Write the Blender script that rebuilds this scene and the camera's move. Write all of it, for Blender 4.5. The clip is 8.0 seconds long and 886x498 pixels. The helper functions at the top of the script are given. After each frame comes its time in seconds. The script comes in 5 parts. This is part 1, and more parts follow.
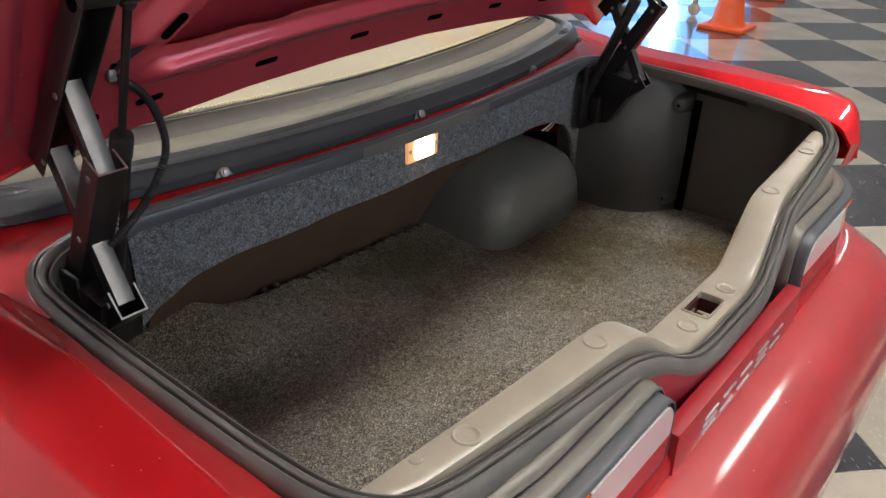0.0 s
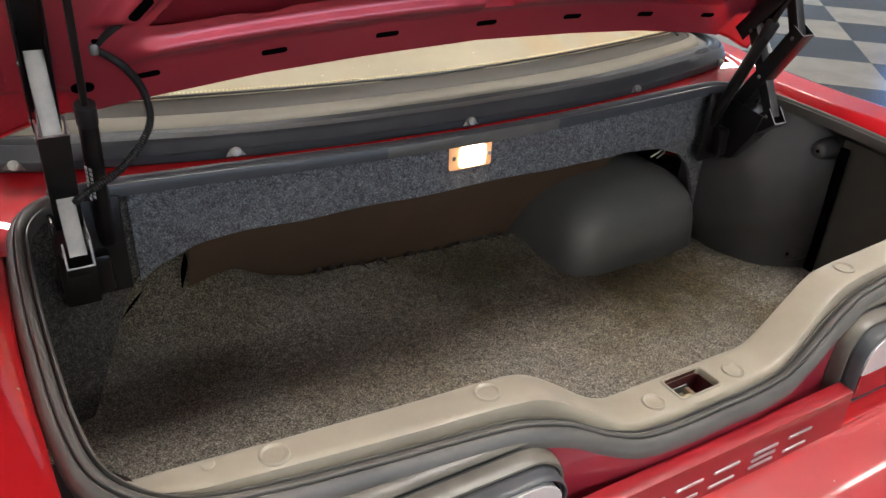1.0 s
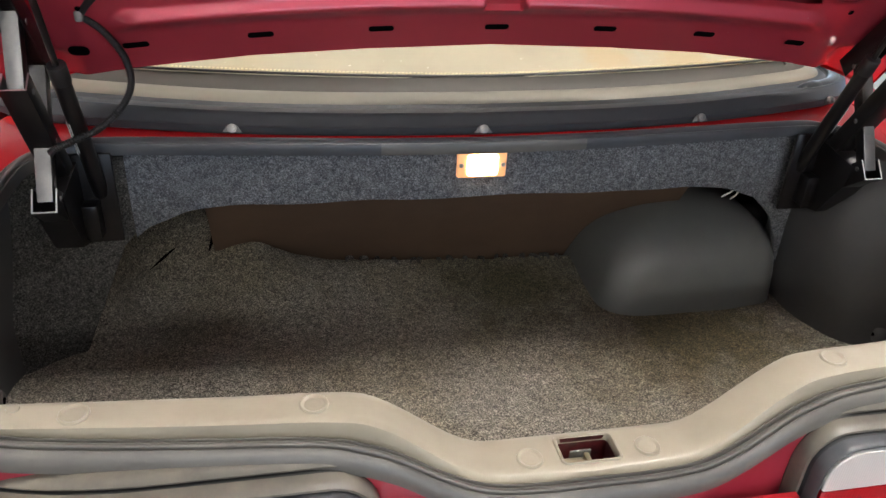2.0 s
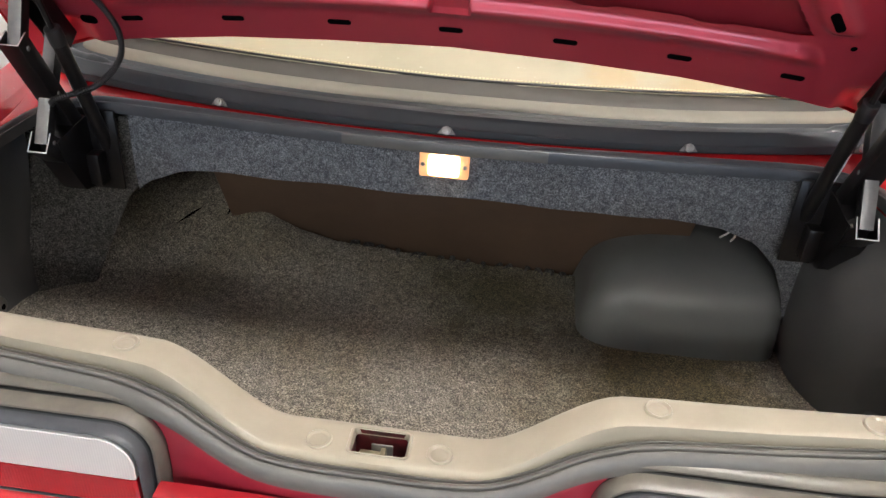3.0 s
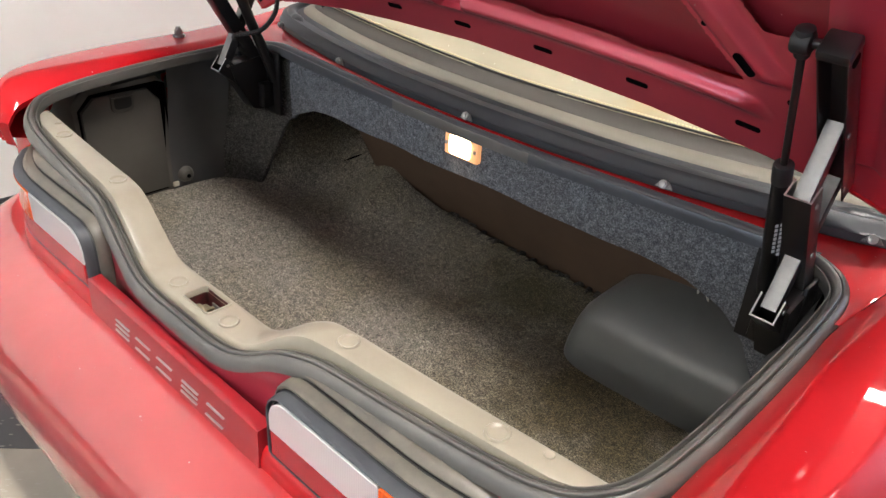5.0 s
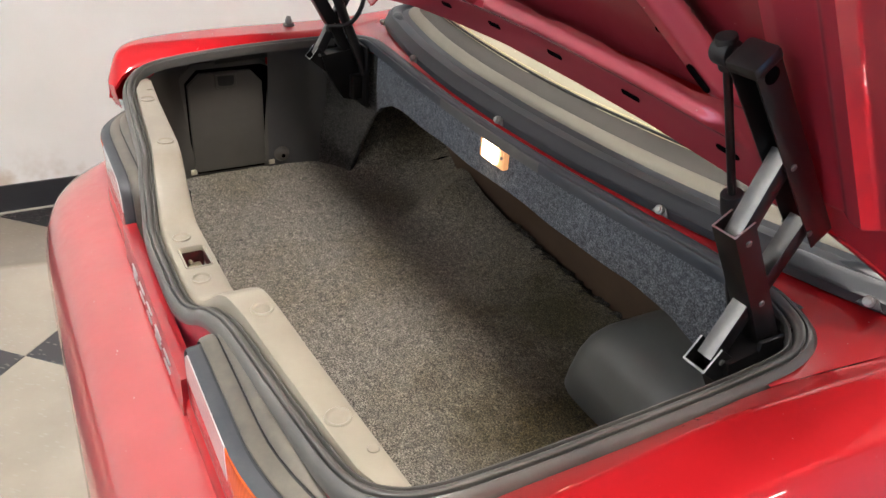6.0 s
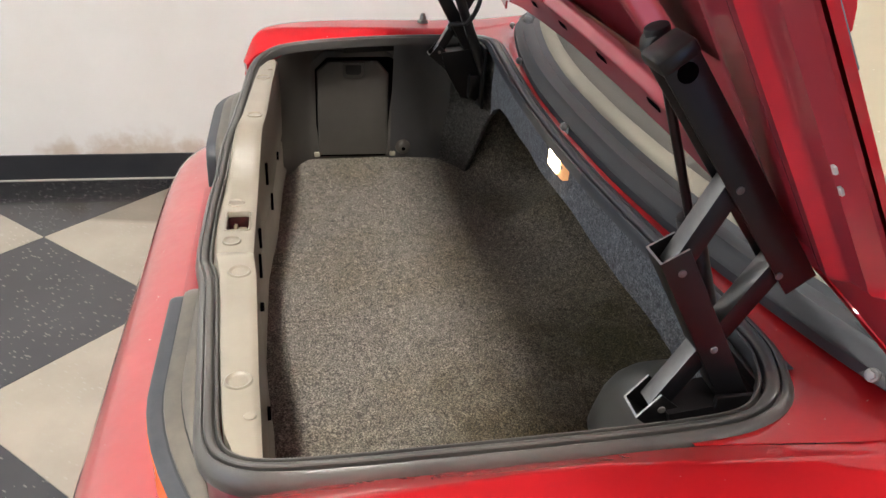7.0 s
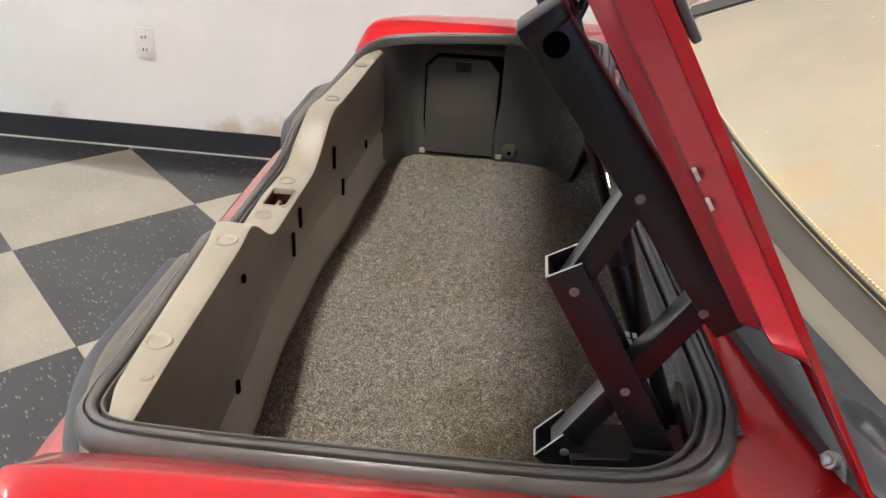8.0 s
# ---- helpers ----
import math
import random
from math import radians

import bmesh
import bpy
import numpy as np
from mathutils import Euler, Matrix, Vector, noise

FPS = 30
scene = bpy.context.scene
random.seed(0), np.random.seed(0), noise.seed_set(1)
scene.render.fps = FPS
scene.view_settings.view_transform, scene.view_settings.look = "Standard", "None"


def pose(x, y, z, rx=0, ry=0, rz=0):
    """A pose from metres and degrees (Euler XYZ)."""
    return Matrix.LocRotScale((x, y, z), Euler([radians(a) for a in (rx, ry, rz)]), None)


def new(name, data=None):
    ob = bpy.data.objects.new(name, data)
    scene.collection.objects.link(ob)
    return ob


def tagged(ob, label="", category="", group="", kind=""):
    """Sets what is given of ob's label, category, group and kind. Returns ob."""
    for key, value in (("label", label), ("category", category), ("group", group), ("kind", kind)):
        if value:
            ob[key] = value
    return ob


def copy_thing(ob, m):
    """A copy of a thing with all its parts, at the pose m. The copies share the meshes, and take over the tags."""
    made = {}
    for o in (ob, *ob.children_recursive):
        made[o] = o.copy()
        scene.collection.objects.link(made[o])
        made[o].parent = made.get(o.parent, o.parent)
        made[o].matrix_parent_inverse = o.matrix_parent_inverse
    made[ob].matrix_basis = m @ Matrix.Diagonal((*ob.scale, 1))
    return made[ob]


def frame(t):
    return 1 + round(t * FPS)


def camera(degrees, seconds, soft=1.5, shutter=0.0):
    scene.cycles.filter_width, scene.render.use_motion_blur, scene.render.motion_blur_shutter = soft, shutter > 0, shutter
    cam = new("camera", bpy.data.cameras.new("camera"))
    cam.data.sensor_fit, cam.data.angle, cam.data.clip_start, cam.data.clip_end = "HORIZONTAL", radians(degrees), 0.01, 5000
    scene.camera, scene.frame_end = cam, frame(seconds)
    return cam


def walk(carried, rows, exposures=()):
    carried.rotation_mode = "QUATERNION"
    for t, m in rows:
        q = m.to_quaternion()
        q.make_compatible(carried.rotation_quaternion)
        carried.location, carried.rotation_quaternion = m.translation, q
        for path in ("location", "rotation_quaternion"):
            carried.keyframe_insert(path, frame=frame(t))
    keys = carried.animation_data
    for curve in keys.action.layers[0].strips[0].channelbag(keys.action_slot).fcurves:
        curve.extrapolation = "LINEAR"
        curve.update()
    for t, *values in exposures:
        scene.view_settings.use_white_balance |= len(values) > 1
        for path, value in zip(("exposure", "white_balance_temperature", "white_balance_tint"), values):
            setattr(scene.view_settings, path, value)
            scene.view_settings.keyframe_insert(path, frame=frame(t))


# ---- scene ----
cam = camera(59.76, 8.0)
ROWS = [
    (0.0, -0.9231, -0.2731, 1.2899, 61.840, -1.781, -50.493),
    (0.5, -0.8030, -0.3861, 1.3015, 61.112, -2.099, -39.865),
    (1.0, -0.6256, -0.4585, 1.3092, 60.552, -2.318, -29.560),
    (1.5, -0.4612, -0.5053, 1.3114, 59.963, -2.557, -19.842),
    (3.0, 0.1073, -0.5801, 1.3281, 59.512, -3.146, 7.106),
    (3.5, 0.2988, -0.5906, 1.3434, 59.522, -3.163, 16.438),
    (4.0, 0.4703, -0.5857, 1.3488, 59.588, -3.357, 25.542),
    (4.5, 0.6618, -0.5254, 1.3569, 59.650, -3.259, 34.887),
    (5.0, 0.8219, -0.4292, 1.3507, 59.841, -3.345, 43.929),
    (6.5, 1.0783, -0.0319, 1.3235, 60.488, -3.334, 70.637),
    (7.0, 1.1045, 0.1036, 1.3087, 60.596, -3.167, 79.944),
    (7.5, 1.1102, 0.2378, 1.2941, 60.681, -3.059, 88.550),
    (8.0, 1.0680, 0.3511, 1.2720, 60.829, -3.044, 96.103),
]
walk(cam, [(t, pose(x, y, z, rx, ry, rz)) for t, x, y, z, rx, ry, rz in ROWS],
     exposures=((0.0, 0.06), (1.5, 0.26), (3.0, 0.51), (5.0, 0.44), (8.0, 0.32)))

# ---- world and light ----
world = bpy.data.worlds.new("shop_world")
world.use_nodes = True
world.node_tree.nodes["Background"].inputs[0].default_value = (0.8, 0.85, 0.9, 1)
world.node_tree.nodes["Background"].inputs[1].default_value = 0.05
scene.world = world
CEILING = 3.7
PANEL_GLOW = 118.0
LAMP_GLOW = 30.0


# ---- materials ----
def material(name, color, rough=0.5, metal=0.0, coat=0.0, coat_rough=0.05, spec=0.5):
    m = bpy.data.materials.new(name)
    m.use_nodes = True
    b = m.node_tree.nodes["Principled BSDF"]
    b.inputs["Base Color"].default_value = (*color, 1)
    b.inputs["Roughness"].default_value = rough
    b.inputs["Metallic"].default_value = metal
    b.inputs["Coat Weight"].default_value = coat
    b.inputs["Coat Roughness"].default_value = coat_rough
    b.inputs["Specular IOR Level"].default_value = spec
    return m


def nodes_of(m):
    return m.node_tree.nodes, m.node_tree.links, m.node_tree.nodes["Principled BSDF"]


def noise_node(m, scale, detail=4.0, rough=0.6):
    n, l, b = nodes_of(m)
    co = n.new("ShaderNodeTexCoord")
    tx = n.new("ShaderNodeTexNoise")
    tx.inputs["Scale"].default_value = scale
    tx.inputs["Detail"].default_value = detail
    tx.inputs["Roughness"].default_value = rough
    l.new(co.outputs["Object"], tx.inputs["Vector"])
    return tx.outputs["Fac"]


def ramp(m, fac, stops):
    n, l, b = nodes_of(m)
    r = n.new("ShaderNodeValToRGB")
    while len(r.color_ramp.elements) < len(stops):
        r.color_ramp.elements.new(0.5)
    for e, (p, c) in zip(r.color_ramp.elements, stops):
        e.position = p
        e.color = (*c, 1) if len(c) == 3 else c
    l.new(fac, r.inputs["Fac"])
    return r.outputs["Color"]


def mix(m, kind, a, b_, fac):
    n, l, b = nodes_of(m)
    x = n.new("ShaderNodeMix")
    x.data_type, x.blend_type = "RGBA", kind
    if isinstance(fac, float):
        x.inputs[0].default_value = fac
    else:
        l.new(fac, x.inputs[0])
    for v, s in ((a, x.inputs[6]), (b_, x.inputs[7])):
        if isinstance(v, tuple):
            s.default_value = (*v, 1)
        else:
            l.new(v, s)
    return x.outputs[2]


def bump(m, fac, strength, distance):
    n, l, b = nodes_of(m)
    x = n.new("ShaderNodeBump")
    x.inputs["Strength"].default_value = strength
    x.inputs["Distance"].default_value = distance
    l.new(fac, x.inputs["Height"])
    last = b.inputs["Normal"].links
    if last:
        l.new(last[0].from_socket, x.inputs["Normal"])
    l.new(x.outputs["Normal"], b.inputs["Normal"])


def colour(m, out):
    n, l, b = nodes_of(m)
    l.new(out, b.inputs["Base Color"])


def roughness(m, fac, lo, hi):
    n, l, b = nodes_of(m)
    r = n.new("ShaderNodeMapRange")
    r.inputs[3].default_value, r.inputs[4].default_value = lo, hi
    l.new(fac, r.inputs[0])
    l.new(r.outputs[0], b.inputs["Roughness"])


def worn(name, a, b_, scale=14.0, rough=(0.4, 0.6), grain=400.0, grain_h=0.0002, metal=0.0, coat=0.0, spec=0.5):
    """Two near tones in soft patches, uneven gloss and a fine grain."""
    m = material(name, a, rough[0], metal, coat, spec=spec)
    f = noise_node(m, scale, 6.0, 0.65)
    colour(m, ramp(m, f, ((0.3, a), (0.7, b_))))
    roughness(m, f, *rough)
    if grain:
        bump(m, noise_node(m, grain, 2.0), 0.5, grain_h)
    return m


def carpet_material(name, tones, stain, stain_scale, spots=()):
    """Heathered needle-felt: light and dark fibres, with faded and stained patches."""
    m = material(name, tones[1], 0.95, spec=0.1)
    fine = noise_node(m, 400.0, 3.0, 0.75)
    fibres = ramp(m, fine, ((0.36, tones[0]), (0.50, tones[1]), (0.645, tones[2])))
    mid = noise_node(m, 105.0, 4.0, 0.75)
    fibres = mix(m, "MULTIPLY", fibres, ramp(m, mid, ((0.34, (0.56, 0.56, 0.57)), (0.66, (1.32, 1.31, 1.28)))), 1.0)
    big = noise_node(m, stain_scale, 5.0, 0.6)
    c = mix(m, "MIX", fibres, mix(m, "MULTIPLY", fibres, stain, 1.0), ramp(m, big, ((0.45, (0, 0, 0)), (0.72, (1, 1, 1)))))
    n, l, b = nodes_of(m)
    for (cx, cy, cz), size, tint in spots:
        co = n.new("ShaderNodeTexCoord")
        d = n.new("ShaderNodeVectorMath")
        d.operation = "DISTANCE"
        d.inputs[1].default_value = (cx, cy, cz)
        l.new(co.outputs["Object"], d.inputs[0])
        k = n.new("ShaderNodeMath")
        k.operation = "MULTIPLY_ADD"
        l.new(noise_node(m, 11.0, 6.0, 0.7), k.inputs[0])
        k.inputs[1].default_value = size * 1.6
        l.new(d.outputs["Value"], k.inputs[2])
        c = mix(m, "MIX", mix(m, "MULTIPLY", c, tint, 1.0), c, ramp(m, k.outputs[0], ((min(size * 1.15, 0.98), (0, 0, 0)), (min(size * 2.0, 0.99), (1, 1, 1)))))
    colour(m, c)
    bump(m, fine, 1.0, 0.0022)
    bump(m, mid, 0.6, 0.004)
    n, l, b = nodes_of(m)
    b.inputs["Sheen Weight"].default_value = 0.06
    b.inputs["Sheen Roughness"].default_value = 0.6
    return m


def paint_material(name, deep, rough=0.32, coat=1.0, grime=1.0, flake=0.0):
    m = material(name, deep, rough, flake, coat, 0.03)
    n, l, b = nodes_of(m)
    f = noise_node(m, 5.0, 5.0, 0.6)
    c = mix(m, "MULTIPLY", deep, ramp(m, f, ((0.3, (1 - 0.1 * grime, 1 - 0.15 * grime, 1 - 0.15 * grime)), (0.7, (1 + 0.1 * grime, 1 + 0.2 * grime, 1 + 0.2 * grime)))), 1.0)
    # lint and dust specks
    speck = noise_node(m, 190.0, 1.0, 0.4)
    colour(m, mix(m, "MIX", c, (0.55, 0.42, 0.38), ramp(m, speck, ((0.80, (0, 0, 0)), (0.83, (0.8, 0.8, 0.8))))))
    dust = noise_node(m, 60.0, 6.0, 0.7)
    roughness(m, dust, rough - 0.06 * grime, rough + 0.12 * grime)
    bump(m, noise_node(m, 160.0, 2.0), 0.05, 0.0003)
    return m


RED = paint_material("red_paint", (0.56, 0.012, 0.018), 0.50, 1.0, 0.6, 0.66)
RED.node_tree.nodes["Principled BSDF"].inputs["Coat IOR"].default_value = 1.56
RED.node_tree.nodes["Principled BSDF"].inputs["Specular IOR Level"].default_value = 0.12
RED_INNER = paint_material("red_inner_paint", (0.52, 0.050, 0.082), 0.42, 1.0, 0.2, 0.50)
# some of the white the bumper reflects is put into its base colour
BUMPER = paint_material("pale_bumper_paint", (0.42, 0.033, 0.037), 0.30)
RED_INNER.node_tree.nodes["Principled BSDF"].inputs["Coat Roughness"].default_value = 0.075
GARNISH = paint_material("deep_red_plastic", (0.29, 0.009, 0.015), 0.34, 0.8)
bump(BUMPER, noise_node(BUMPER, 9.0, 3.0), 0.35, 0.004)
BUMPER.node_tree.nodes["Principled BSDF"].inputs["Coat Roughness"].default_value = 0.09
BUMPER.node_tree.nodes["Principled BSDF"].inputs["Coat IOR"].default_value = 2.1
DARK_RED = paint_material("dark_red_paint", (0.36, 0.024, 0.045), 0.35, 0.8)
SKIN_SHADE = paint_material("shaded_underside_red", (0.21, 0.013, 0.022), 0.45, 0.5)
WELL = worn("well_paint", (0.10, 0.006, 0.010), (0.02, 0.006, 0.006), 60, (0.4, 0.6))
BLACK_METAL = worn("black_metal", (0.006, 0.0055, 0.006), (0.012, 0.0105, 0.011), 22, (0.22, 0.42), 300, 0.0001, spec=0.4)
STEEL = worn("bare_steel", (0.45, 0.46, 0.47), (0.62, 0.62, 0.60), 40, (0.25, 0.45), 260, 0.0001, metal=1.0)
LINK_STEEL = worn("dark_link_steel", (0.15, 0.15, 0.155), (0.23, 0.226, 0.22), 30, (0.28, 0.45), 300, 0.0001, metal=0.9)
BRASS = worn("yellow_zinc", (0.34, 0.30, 0.20), (0.48, 0.43, 0.30), 60, (0.35, 0.5), 300, 0.0001, metal=0.8)
BOLT = worn("grey_bolt", (0.30, 0.295, 0.28), (0.42, 0.41, 0.39), 60, (0.35, 0.5), 300, 0.0001, metal=0.8)
DULL = worn("dull_zinc", (0.17, 0.165, 0.155), (0.26, 0.25, 0.24), 60, (0.4, 0.6), 300, 0.0001, metal=0.6)
TAPE = worn("worn_paper_label", (0.26, 0.19, 0.13), (0.42, 0.34, 0.26), 60, (0.6, 0.8))
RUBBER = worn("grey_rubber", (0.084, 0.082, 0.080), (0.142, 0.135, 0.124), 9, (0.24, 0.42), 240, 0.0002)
# light is put into the colour: paler along the rear, darker along sides
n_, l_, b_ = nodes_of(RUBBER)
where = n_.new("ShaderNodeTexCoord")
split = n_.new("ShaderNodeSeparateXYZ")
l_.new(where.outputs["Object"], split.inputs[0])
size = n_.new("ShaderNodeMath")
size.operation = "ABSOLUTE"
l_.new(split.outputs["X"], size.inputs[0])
side_shade = n_.new("ShaderNodeMapRange")
side_shade.inputs[1].default_value, side_shade.inputs[2].default_value = 0.50, 0.64
l_.new(size.outputs[0], side_shade.inputs[0])
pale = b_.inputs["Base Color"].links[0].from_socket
colour(RUBBER, mix(RUBBER, "MIX", pale, mix(RUBBER, "MULTIPLY", pale, (0.74, 0.73, 0.72), 1.0), side_shade.outputs[0]))
SEAL_SHADE = worn("shaded_slate_rubber", (0.044, 0.048, 0.056), (0.070, 0.074, 0.084), 9, (0.24, 0.38), 240, 0.0002)
RAIL = worn("dark_rail_rubber", (0.019, 0.022, 0.027), (0.034, 0.036, 0.041), 8, (0.42, 0.58), 240, 0.0002)
RAIL_TUBE = worn("black_rubber_roll", (0.010, 0.012, 0.015), (0.020, 0.022, 0.026), 9, (0.30, 0.45), 240, 0.0002)
TRIM = worn("grey_beige_trim", (0.275, 0.248, 0.198), (0.350, 0.318, 0.252), 7, (0.28, 0.42), 900, 0.00012)
SHADED_SILL = worn("shaded_sill_face", (0.215, 0.195, 0.158), (0.270, 0.246, 0.200), 7, (0.45, 0.6), 900, 0.00012)
LINER = worn("dark_taupe_liner", (0.068, 0.063, 0.056), (0.094, 0.087, 0.077), 6, (0.42, 0.6), 700, 0.0002)
HUMP = worn("charcoal_moulded_cover", (0.105, 0.111, 0.110), (0.134, 0.140, 0.138), 6, (0.30, 0.40), 800, 0.0002)
WHEEL = worn("dark_wheel_liner", (0.056, 0.057, 0.060), (0.078, 0.078, 0.080), 6, (0.34, 0.46), 800, 0.0002)
BROWN = worn("brown_fibreboard", (0.085, 0.052, 0.034), (0.115, 0.072, 0.046), 9, (0.75, 0.9), 300, 0.0002)
BLACK = worn("black_plastic", (0.010, 0.010, 0.011), (0.018, 0.018, 0.019), 15, (0.45, 0.6))
HOLE = material("dark_hole", (0.003, 0.0025, 0.003), 1.0, spec=0.0)
# first spot: an olive stain, deepened for the shade by the wheel cover
CARPET = carpet_material("floor_carpet", ((0.050, 0.046, 0.040), (0.180, 0.168, 0.145), (0.47, 0.435, 0.375)), (0.80, 0.74, 0.58), 3.4, (((0.41, 0.45, 0.53), 0.23, (0.36, 0.32, 0.20)), ((0.10, 0.62, 0.53), 0.16, (0.42, 0.42, 0.31)), ((0.55, 0.16, 0.53), 0.13, (0.58, 0.50, 0.33))))
CARPET_BLUE = carpet_material("panel_carpet", ((0.062, 0.067, 0.077), (0.130, 0.138, 0.155), (0.27, 0.285, 0.315)), (0.85, 0.82, 0.78), 4.0)
CARPET_DARK = carpet_material("moulded_carpet", ((0.028, 0.028, 0.028), (0.082, 0.081, 0.080), (0.20, 0.198, 0.193)), (0.80, 0.76, 0.66), 3.4)
VINYL = worn("grey_vinyl_cloth", (0.046, 0.042, 0.036), (0.064, 0.059, 0.051), 6, (0.5, 0.7), 1400, 0.0002)
BAND = worn("sun_faded_band", (0.130, 0.120, 0.096), (0.185, 0.168, 0.132), 5, (0.5, 0.7), 900, 0.0002)
THREAD = material("pale_thread", (0.74, 0.67, 0.42), 0.8)
SILVER = material("silver_badge", (0.55, 0.55, 0.56), 0.3, 0.85)
FRAME = worn("amber_lamp_frame", (0.62, 0.34, 0.16), (0.70, 0.42, 0.22), 50, (0.3, 0.45))
ORANGE = worn("cone_orange", (0.85, 0.10, 0.02), (0.9, 0.14, 0.03), 6, (0.35, 0.5))
GASKET = worn("lamp_housing_tan", (0.066, 0.064, 0.059), (0.160, 0.143, 0.115), 11, (0.34, 0.5), 300, 0.0002)
BEZEL = worn("lamp_bezel_grey", (0.036, 0.042, 0.052), (0.070, 0.075, 0.082), 14, (0.42, 0.58), 300, 0.0002)
CASTER = worn("beige_caster", (0.46, 0.41, 0.32), (0.55, 0.50, 0.40), 20, (0.4, 0.55))
PLATE = material("white_plastic", (0.78, 0.76, 0.72), 0.35)
WHITE_TEXT = material("white_print", (0.62, 0.62, 0.62), 0.6)


def window_material():
    m = material("yellowed_vinyl_window", (0.60, 0.545, 0.40), 0.4, 0.0, 0.15, 0.25)
    f = noise_node(m, 4.0, 6.0, 0.65)
    c = ramp(m, f, ((0.25, (0.33, 0.305, 0.222)), (0.55, (0.40, 0.365, 0.262)), (0.8, (0.45, 0.388, 0.24))))
    spots = noise_node(m, 120.0, 2.0, 0.5)
    c = mix(m, "MIX", c, (0.62, 0.58, 0.46), ramp(m, spots, ((0.735, (0, 0, 0)), (0.76, (1, 1, 1)))))
    n, l, b = nodes_of(m)
    # rust-yellow stains creeping up from the stitched edge
    co = n.new("ShaderNodeTexCoord")
    for at, size in (((0.40, 0.70, 0.95), 0.07), ((0.52, 0.74, 0.97), 0.09), ((0.25, 0.68, 0.95), 0.05), ((0.46, 0.86, 1.02), 0.07)):
        d = n.new("ShaderNodeVectorMath")
        d.operation = "DISTANCE"
        d.inputs[1].default_value = at
        l.new(co.outputs["Object"], d.inputs[0])
        q = n.new("ShaderNodeMath")
        q.operation = "MULTIPLY_ADD"
        l.new(noise_node(m, 26.0, 7.0, 0.72), q.inputs[0])
        q.inputs[1].default_value = size * 2.4
        l.new(d.outputs["Value"], q.inputs[2])
        c = mix(m, "MIX", (0.44, 0.30, 0.13), c, ramp(m, q.outputs[0], ((size * 1.7, (0.62, 0.62, 0.62)), (size * 2.3, (1, 1, 1)))))
    colour(m, c)
    roughness(m, f, 0.38, 0.5)
    b.inputs["Transmission Weight"].default_value = 0.0
    bump(m, noise_node(m, 7.0, 2.0), 0.15, 0.004)
    return m


WINDOW = window_material()


def lit_frame():
    # the frame itself glows weakly, standing in for lamplight through its plastic
    m = FRAME
    n, l, b = nodes_of(m)
    b.inputs["Emission Color"].default_value = (1.0, 0.47, 0.20, 1)
    b.inputs["Emission Strength"].default_value = 0.55


lit_frame()


def lens_material(name, color, rough, ribs):
    m = material(name, color, rough, 0.0, 0.6, 0.04)
    n, l, b = nodes_of(m)
    co = n.new("ShaderNodeTexCoord")
    w = n.new("ShaderNodeTexWave")
    w.bands_direction = "X"
    w.inputs["Scale"].default_value = ribs
    w.inputs["Distortion"].default_value = 0.0
    l.new(co.outputs["Object"], w.inputs["Vector"])
    bump(m, w.outputs["Fac"], 0.16, 0.001)
    colour(m, mix(m, "MULTIPLY", color, ramp(m, w.outputs["Fac"], ((0.0, (0.93, 0.93, 0.94)), (1.0, (1.03, 1.03, 1.03)))), 1.0))
    return m


LENS_WHITE = lens_material("clear_lens", (0.60, 0.60, 0.59), 0.25, 110.0)
LENS_RED = lens_material("red_lens", (0.34, 0.004, 0.010), 0.12, 90.0)
LENS_AMBER = lens_material("amber_lens", (0.80, 0.12, 0.02), 0.2, 60.0)


def glow(name, color, strength):
    m = bpy.data.materials.new(name)
    m.use_nodes = True
    n, l = m.node_tree.nodes, m.node_tree.links
    n.remove(n["Principled BSDF"])
    e = n.new("ShaderNodeEmission")
    e.inputs[0].default_value, e.inputs[1].default_value = (*color, 1), strength
    l.new(e.outputs[0], n["Material Output"].inputs[0])
    return m


